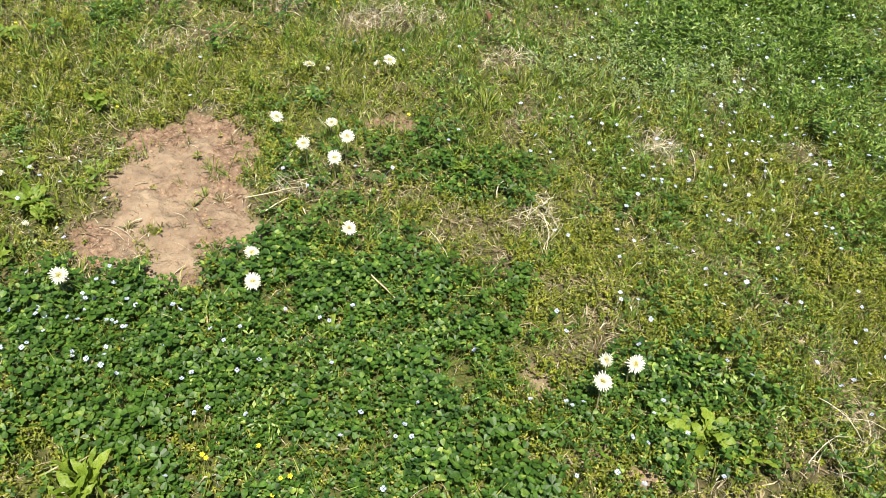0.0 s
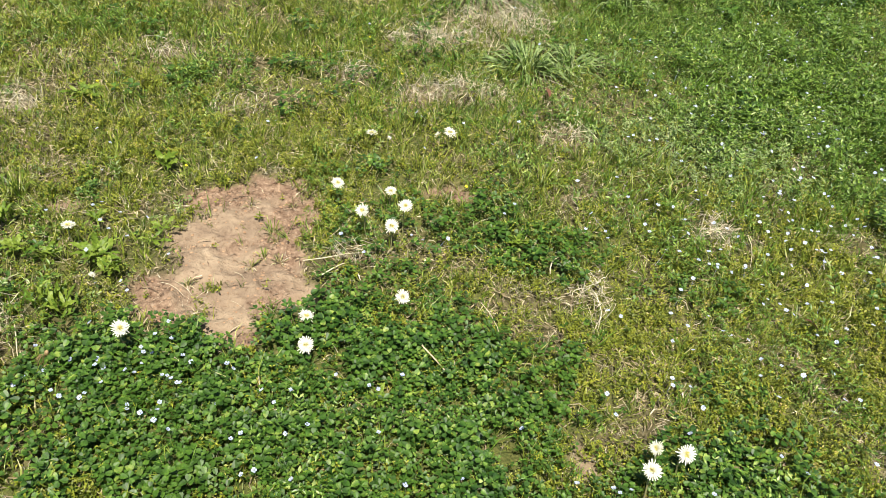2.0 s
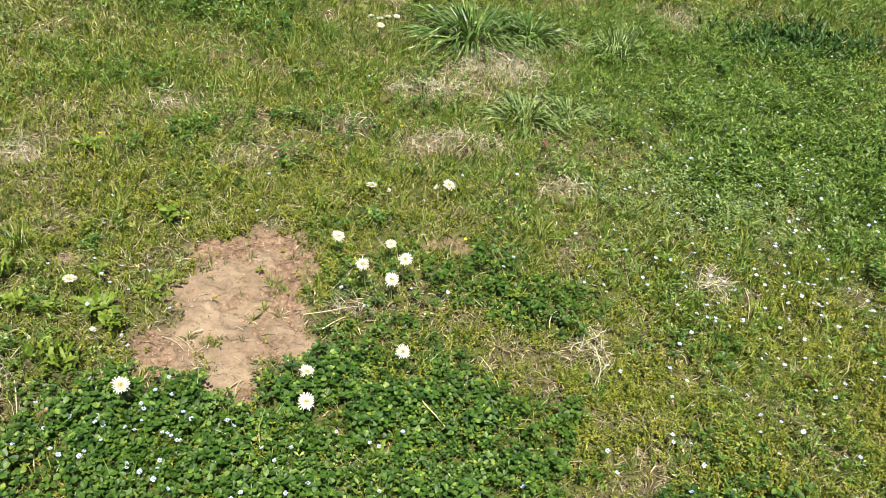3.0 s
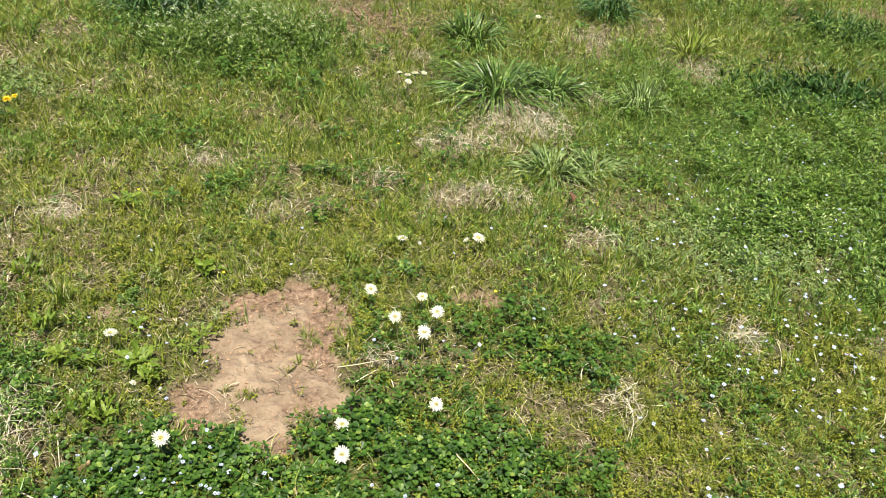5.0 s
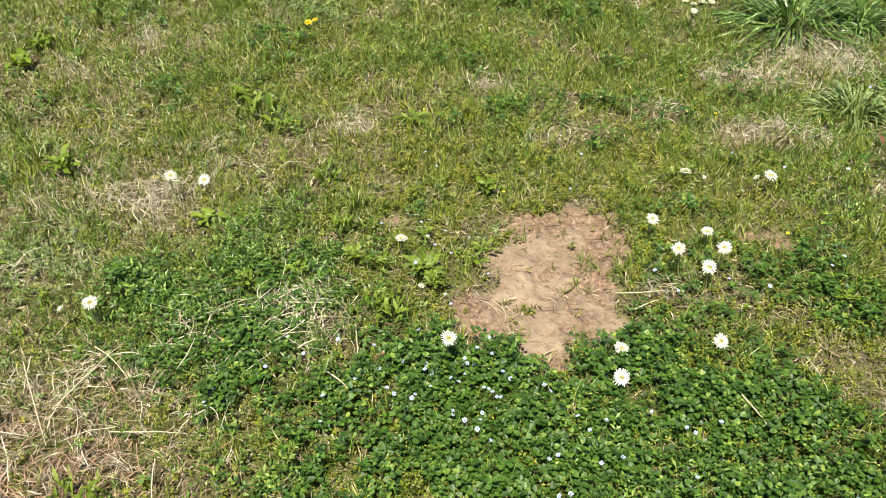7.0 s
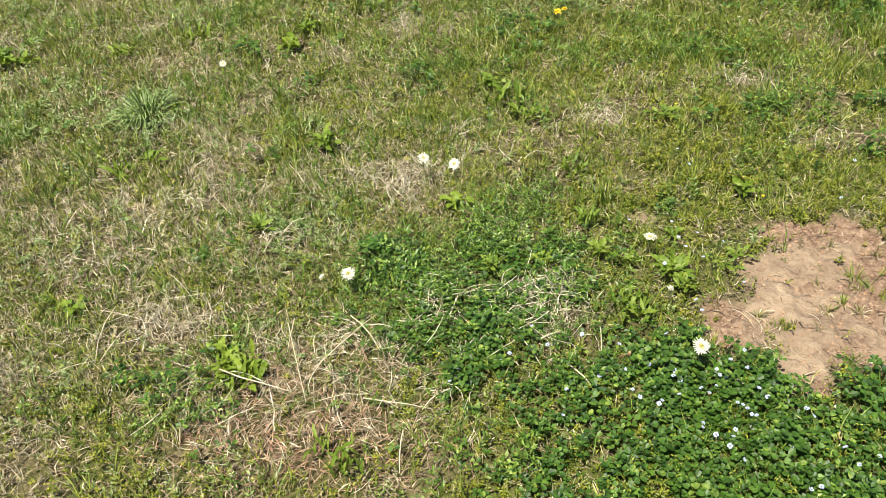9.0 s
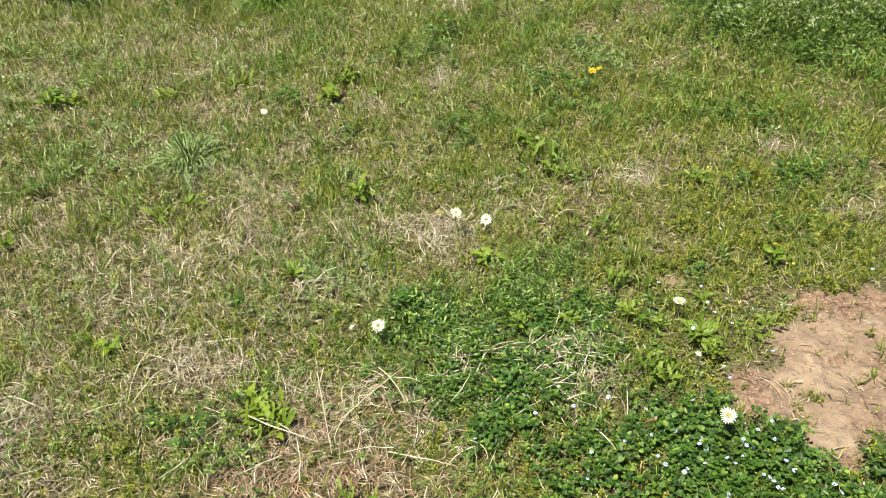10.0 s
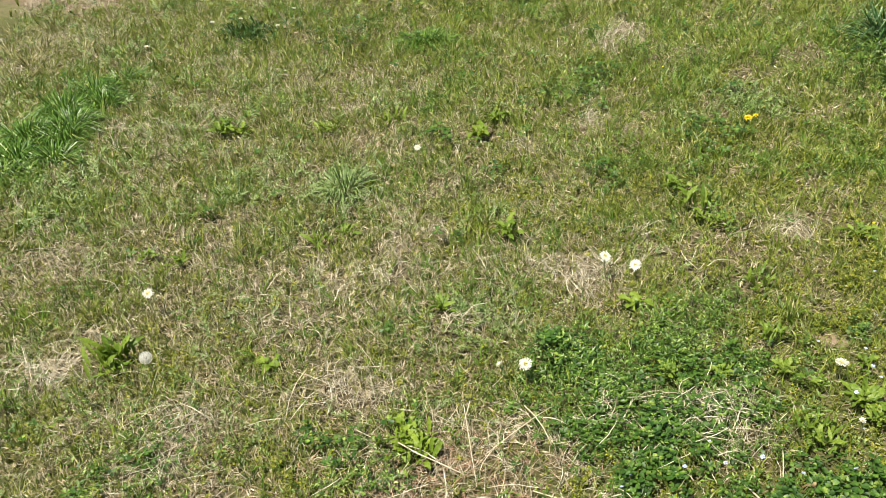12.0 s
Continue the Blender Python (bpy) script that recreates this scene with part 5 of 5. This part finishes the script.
speedwells(((0.7, 1.19), (0.71, 0.99), (0.71, 1.84), (0.72, 0.6), (0.72, 1.28), (0.72, 1.74), (0.73, 1.81), (0.74, 1.16), (0.74, 1.58), (0.74, 1.62), (0.75, 1.24), (0.78, 1.75), (0.8, 1.56), (0.81, 1.27), (0.83, 1.22), (0.84, 0.87), (0.84, 1.2), (0.85, 1.48), (0.85, 1.72), (0.87, 0.82), (0.87, 1.08), (0.88, 1.19), (0.89, 1.02), (0.89, 1.13), (0.89, 1.45), (0.92, 1.43), (0.92, 1.52), (0.93, 1.11), (0.93, 1.75), (0.94, 1.8), (0.96, 1.31), (0.96, 1.77), (0.98, 1.33), (1, 1.91), (1.01, 1.32), (1.02, 1.27), (1.04, 1.08), (1.05, 0.78), (1.05, 1.2), (1.05, 1.51)))
speedwells(((1.05, 1.68), (1.06, 2.25), (1.07, 0.99), (1.07, 1.01), (1.08, 0.71), (1.08, 0.79), (1.08, 1.32), (1.09, 1.18), (1.09, 1.59), (1.09, 1.69), (1.1, 1.47), (1.1, 2.33), (1.11, 2.07), (1.12, 0.8), (1.12, 1.53), (1.13, 1.54), (1.13, 1.58), (1.14, 0.89), (1.14, 1.23), (1.14, 1.6), (1.14, 1.78), (1.16, 2.22), (1.17, 1.72), (1.17, 2.37), (1.18, 0.84), (1.18, 0.92), (1.19, 1.62), (1.19, 1.68), (1.2, 0.98), (1.2, 1.52), (1.2, 1.54), (1.21, 1.24), (1.21, 1.61), (1.21, 1.76), (1.21, 1.88), (1.22, 1.03), (1.24, 1.54), (1.25, 1.17), (1.25, 1.3), (1.25, 1.76)))
speedwells(((1.27, 1.23), (1.29, 1.58), (1.29, 1.88), (1.31, 1.45), (1.33, 1.6), (1.34, 1.66), (1.34, 1.75), (1.35, 1.51), (1.36, 1.37), (1.36, 1.55), (1.4, 1.66), (1.41, 2.03), (1.5, 1.67), (1.5, 1.7), (1.51, 1.72), (1.52, 1.59), (1.54, 1.45), (1.55, 1.56), (1.58, 1.73), (1.61, 1.72), (1.62, 2.39), (1.68, 1.72), (1.69, 1.92), (1.76, 1.87), (1.77, 2.48), (1.78, 2.46), (1.87, 2.08), (1.95, 2.38)))
for cx, cy, wide, deep, count in ((-0.55, 1.28, 0.09, 0.08, 14), (-0.45, 1.02, 0.22, 0.08, 22), (-0.85, 0.95, 0.14, 0.1, 9), (-0.68, 1.6, 0.1, 0.05, 6)):
    for _ in range(count):
        x, y = cx + RNG.normal(0, wide), cy + RNG.normal(0, deep)
        if soil_share(np.array([x]), np.array([y]))[0] < 0.25:
            speedwell(x, y)


blob("speedwell", 1.45, 2.25, 0.5, 0.55, 0)
blob("speedwell", 1.05, 1.55, 0.35, 0.30, 0, 0.5)
blob("speedwell", 1.75, 2.9, 0.35, 0.4, 0, 0.6)
p, far = spread(260, lambda x, y: zone("speedwell", x, y, 3.0), 0.0, 0.4)
p[:, 2] += RNG.uniform(0.045, 0.066, len(p))
petals = [(spin_z(np.array([(0.0003, 0, 0), (0.0028, 0.0029, 0.0008), (0.005, 0.002, 0.0014), (0.005, -0.002, 0.0014), (0.0028, -0.0029, 0.0008)]), k * 1.5708), [(0, 2, 1), (0, 3, 2), (0, 4, 3)]) for k in range(4)]
speedwell_drift = carpet("speedwell_drift", [join(petals + [strip([(0, 0, -0.05), (0.002, 0, -0.02), (0, 0, 0)], (0.0009, 0.0008, 0), (0, 1, 0))])], p, RNG.uniform(0.85, 1.25, len(p)), turns(len(p), 20, 14), BLUE,
                         "many tiny pale blue speedwell flowers above lush leaves", "flowers")


def lemon_flower(x, y, up, label="small yellow flower low in the grass"):
    """A little five-petalled yellow flower."""
    ob = root("yellow_flower", x, y, label, "flower", "small yellow flowers")
    bits = []
    for k in range(5):
        v = np.array([(0.001, 0, 0), (0.005, 0.0035, 0.002), (0.0085, 0.0025, 0.003), (0.0085, -0.0025, 0.003), (0.005, -0.0035, 0.002)])
        bits.append((spin_z(v, k * 1.2566), [(0, 2, 1), (0, 3, 2), (0, 4, 3)]))
    head = Matrix.Translation((0, 0, up)) @ Matrix.Rotation(RNG.uniform(0.1, 0.7), 4, "X") @ Matrix.Scale(RNG.uniform(0.45, 0.62), 4)
    part("petals", tri_mesh("petals", *join(bits), LEMON), ob, "lemon yellow petals", head)
    part("centre", tri_mesh("centre", *dome(0.0018, 0.002, 8), YELLOW), ob, "", head)
    part("stalk", tri_mesh("stalk", *tube([(0, 0, -0.003), (0.002, 0, up * 0.6), (0, 0, up)], (0.0008, 0.0007, 0.0006), 5), STALK), ob)


for x, y, up in ((0.265, 1.80, 0.035), (-0.024, 2.76, 0.035), (0.092, 2.471, 0.035), (0.095, 2.45, 0.03), (-0.883, 2.292, 0.03), (-0.076, 0.666, 0.045), (-0.06, 0.672, 0.04), (-0.115, 0.733, 0.045),
                 (-0.204, 0.711, 0.045), (-0.212, 0.722, 0.04), (-0.089, 0.634, 0.045), (-0.555, 3.292, 0.04), (-2.165, 3.379, 0.04), (-0.52, 1.83, 0.03)):
    lemon_flower(x, y, up)


# ---- straws, leaves, twigs, clods ----
SOIL_STEM = "short pale dry stem lying on bare soil"


def dry_stem(x0, y0, x1, y1, wide=0.0021, lift=0.034, label="long pale dry grass stem lying on the plants"):
    ax, ay = (x0 + x1) / 2, (y0 + y1) / 2
    ob = root("dry_grass_stem", ax, ay, label, "dry stem", "dry stems lying about")
    dx, dy, wide = x1 - ax, y1 - ay, wide * 0.75
    side = Vector((-dy, dx, 0)) * RNG.uniform(-0.10, 0.10)
    pts = [Vector((-dx, -dy, lift)), Vector((-dx * 0.35, -dy * 0.35, lift + 0.004)) + side, Vector((dx * 0.35, dy * 0.35, lift + 0.004)) + side * 0.8, Vector((dx, dy, lift - 0.006))]
    part("stem", tri_mesh("stem", *tube(pts, (wide, wide * 0.95, wide * 0.8, wide * 0.5), 6), STRAW_STEM, True), ob)
    part("node", tri_mesh("node", *tube([pts[1] - (pts[2] - pts[1]) * 0.02, pts[1], pts[1] + (pts[2] - pts[1]) * 0.02], (wide * 0.9, wide * 1.35, wide * 0.9), 6), STRAW_STEM, True), ob, "swollen straw node")


dry_stem(0.103, 1.200, 0.173, 1.091, 0.0026)
dry_stem(-1.457, 0.904, -1.264, 0.710, 0.0018)
dry_stem(-1.482, 0.689, -1.290, 0.702, 0.0022, 0.06)
dry_stem(-1.305, 0.798, -1.261, 1.057, 0.0018)
dry_stem(-1.145, 0.762, -0.992, 0.798, 0.0018)
dry_stem(-1.630, 0.682, -1.542, 0.684, 0.0018)
dry_stem(-0.982, 1.226, -0.789, 1.268, 0.0022)
dry_stem(-0.780, 1.029, -0.707, 0.990, 0.0026)
dry_stem(-0.450, 1.132, -0.380, 1.081, 0.0026)
dry_stem(-0.937, 1.089, -0.832, 1.006, 0.002)
dry_stem(-0.862, 1.081, -0.823, 1.124, 0.0024)
dry_stem(-1.324, 0.984, -1.198, 0.914)
dry_stem(-1.911, 0.772, -1.806, 0.603, 0.0018)
dry_stem(-0.983, 0.861, -1.013, 0.787)
dry_stem(-1.020, 0.721, -0.975, 0.628)
dry_stem(-1.458, 0.930, -1.406, 0.829)
dry_stem(-0.956, 1.240, -0.861, 1.298)
dry_stem(1.045, 1.620, 1.006, 1.493, 0.0016)
dry_stem(-0.762, 1.192, -0.717, 1.078, 0.002)
dry_stem(0.264, 1.318, 0.302, 1.192, 0.0012)
dry_stem(-0.17, 1.45, -0.02, 1.50, 0.0018)
dry_stem(-0.12, 1.40, -0.05, 1.46, 0.0022)
dry_stem(-0.50, 1.385, -0.44, 1.345, 0.0009, 0.004, SOIL_STEM)
dry_stem(-0.47, 1.395, -0.42, 1.35, 0.0008, 0.004, SOIL_STEM)
dry_stem(-0.335, 1.43, -0.305, 1.41, 0.0009, 0.004, SOIL_STEM)
dry_stem(-0.32, 1.21, -0.285, 1.25, 0.0010, 0.006, SOIL_STEM)
dry_stem(-0.41, 1.34, -0.385, 1.37, 0.0008, 0.004, SOIL_STEM)


def fallen_leaf(x, y, long, turn, label):
    ob = root("fallen_leaf", x, y, label, "dead leaf", "", 0.03, turn)
    part("blade", broad_leaf(long, long * 0.62, 0.0, 0.35, DEAD_LEAF), ob, "", Matrix.Rotation(-0.5, 4, "Y") @ Matrix.Rotation(0.5, 4, "X"))
    part("leaf_stalk", tri_mesh("leaf_stalk", *tube([(0.002, 0, 0), (-0.006, 0.001, -0.006), (-0.012, 0, -0.016)], (0.0008, 0.0008, 0.0006), 5), TWIG), ob)


fallen_leaf(0.601, 2.377, 0.045, 110, "rust-red dead leaf standing in the grass")


def withered_head(x, y, up, turn):
    """A dead flower head: a tan knob with its dry bracts hanging down."""
    ob = root("withered_flower", x, y, "withered tan flower head with drooping dry bracts", "seed head", "", 0.0, turn)
    part("stalk", tri_mesh("stalk", *tube([(0, 0, -0.003), (0.004, 0.003, up * 0.6), (0, 0, up)], (0.0014, 0.0013, 0.0012)), STRAW_STEM, True), ob)
    part("knob", tri_mesh("knob", *tube([(0, 0, up - 0.004), (0, 0, up), (0.001, 0, up + 0.006), (0.002, 0, up + 0.010)], (0.002, 0.0045, 0.0042, 0.002), 9), WITHERED, True), ob, "dry tan knob")
    for k in range(9):
        l = RNG.uniform(0.022, 0.046)
        v, f = strip([(0.004, 0, up), (0.012, 0.001, up + 0.001), (0.012 + 0.3 * l, 0.002, up - 0.4 * l), (0.012 + 0.45 * l, -0.002, up - l)], (0.002, 0.0026, 0.0018, 0), (0, 1, 0))
        part("bract", tri_mesh("bract", spin_z(v, -2.4 + RNG.normal(0, 1.0)), f, WITHERED), ob)


withered_head(-0.66, 1.09, 0.05, 0)
fallen_leaf(1.087, 1.25, 0.045, 150, "tan-brown dead leaf in the chickweed")


def twig(x, y, long, turn, up=0.002, label="thin dark dry twig lying on bare soil"):
    ob = root("dark_twig", x, y, label, "twig", "dry twigs", up, turn)
    part("shoot", tri_mesh("shoot", *tube([(-long / 2, 0, 0), (-long * 0.1, long * 0.06, 0.003), (long * 0.25, long * 0.02, 0.002), (long / 2, -long * 0.05, 0.001)], (0.0011, 0.001, 0.0009, 0.0004), 5), TWIG), ob)


for x, y, long, turn in ((-0.52, 1.36, 0.05, -20), (-0.25, 1.41, 0.05, 10), (-0.31, 1.22, 0.06, 55), (-0.36, 1.75, 0.05, 20), (-0.24, 1.32, 0.045, 35)):
    twig(x, y, long, turn)


twig(-1.307, 1.37, 0.09, 200, 0.035, "thin dark dry twig lying on clover")


def clod_shape():
    v = np.array([(0, 0, 0.7), (1, 0, 0), (0.3, 0.95, 0.05), (-0.8, 0.6, 0), (-0.8, -0.6, 0.05), (0.3, -0.95, 0), (0, 0, -0.6)]) * RNG.uniform(0.6, 1.2, (7, 3))
    return v, np.array([(0, 1, 2), (0, 2, 3), (0, 3, 4), (0, 4, 5), (0, 5, 1), (6, 2, 1), (6, 3, 2), (6, 4, 3), (6, 5, 4), (6, 1, 5)])


p, far = spread(5200, lambda x, y: soil_share(x, y) ** 2 * 0.7)
carpet("soil_crumbs", [clod_shape() for _ in range(8)], p, 0.0012 + 0.0055 * RNG.random(len(p)) ** 4, turns(len(p), 5, 5), CLOD, "loose crumbs of tan soil", "soil crumbs")
p, far = spread(9000, lambda x, y: soil_share(x, y) * np.clip(zone("rust", x, y, 4.0, 0.9) + 0.5 * np.clip((hills(x, y, 0.06, 21) - 0.62) * 5, 0, 1), 0.03, 1))
p[:, 2] += 0.0015
carpet("soil_litter", [stalk_shape(RNG.uniform(0.006, 0.022), RNG.uniform(0.0009, 0.0024), RNG.uniform(-0.25, 0.25)) for _ in range(14)], p, RNG.uniform(0.6, 1.2, len(p)), turns(len(p), 4, 4), SOIL_LITTER,
       "brown bits of dry litter on bare soil", "litter")
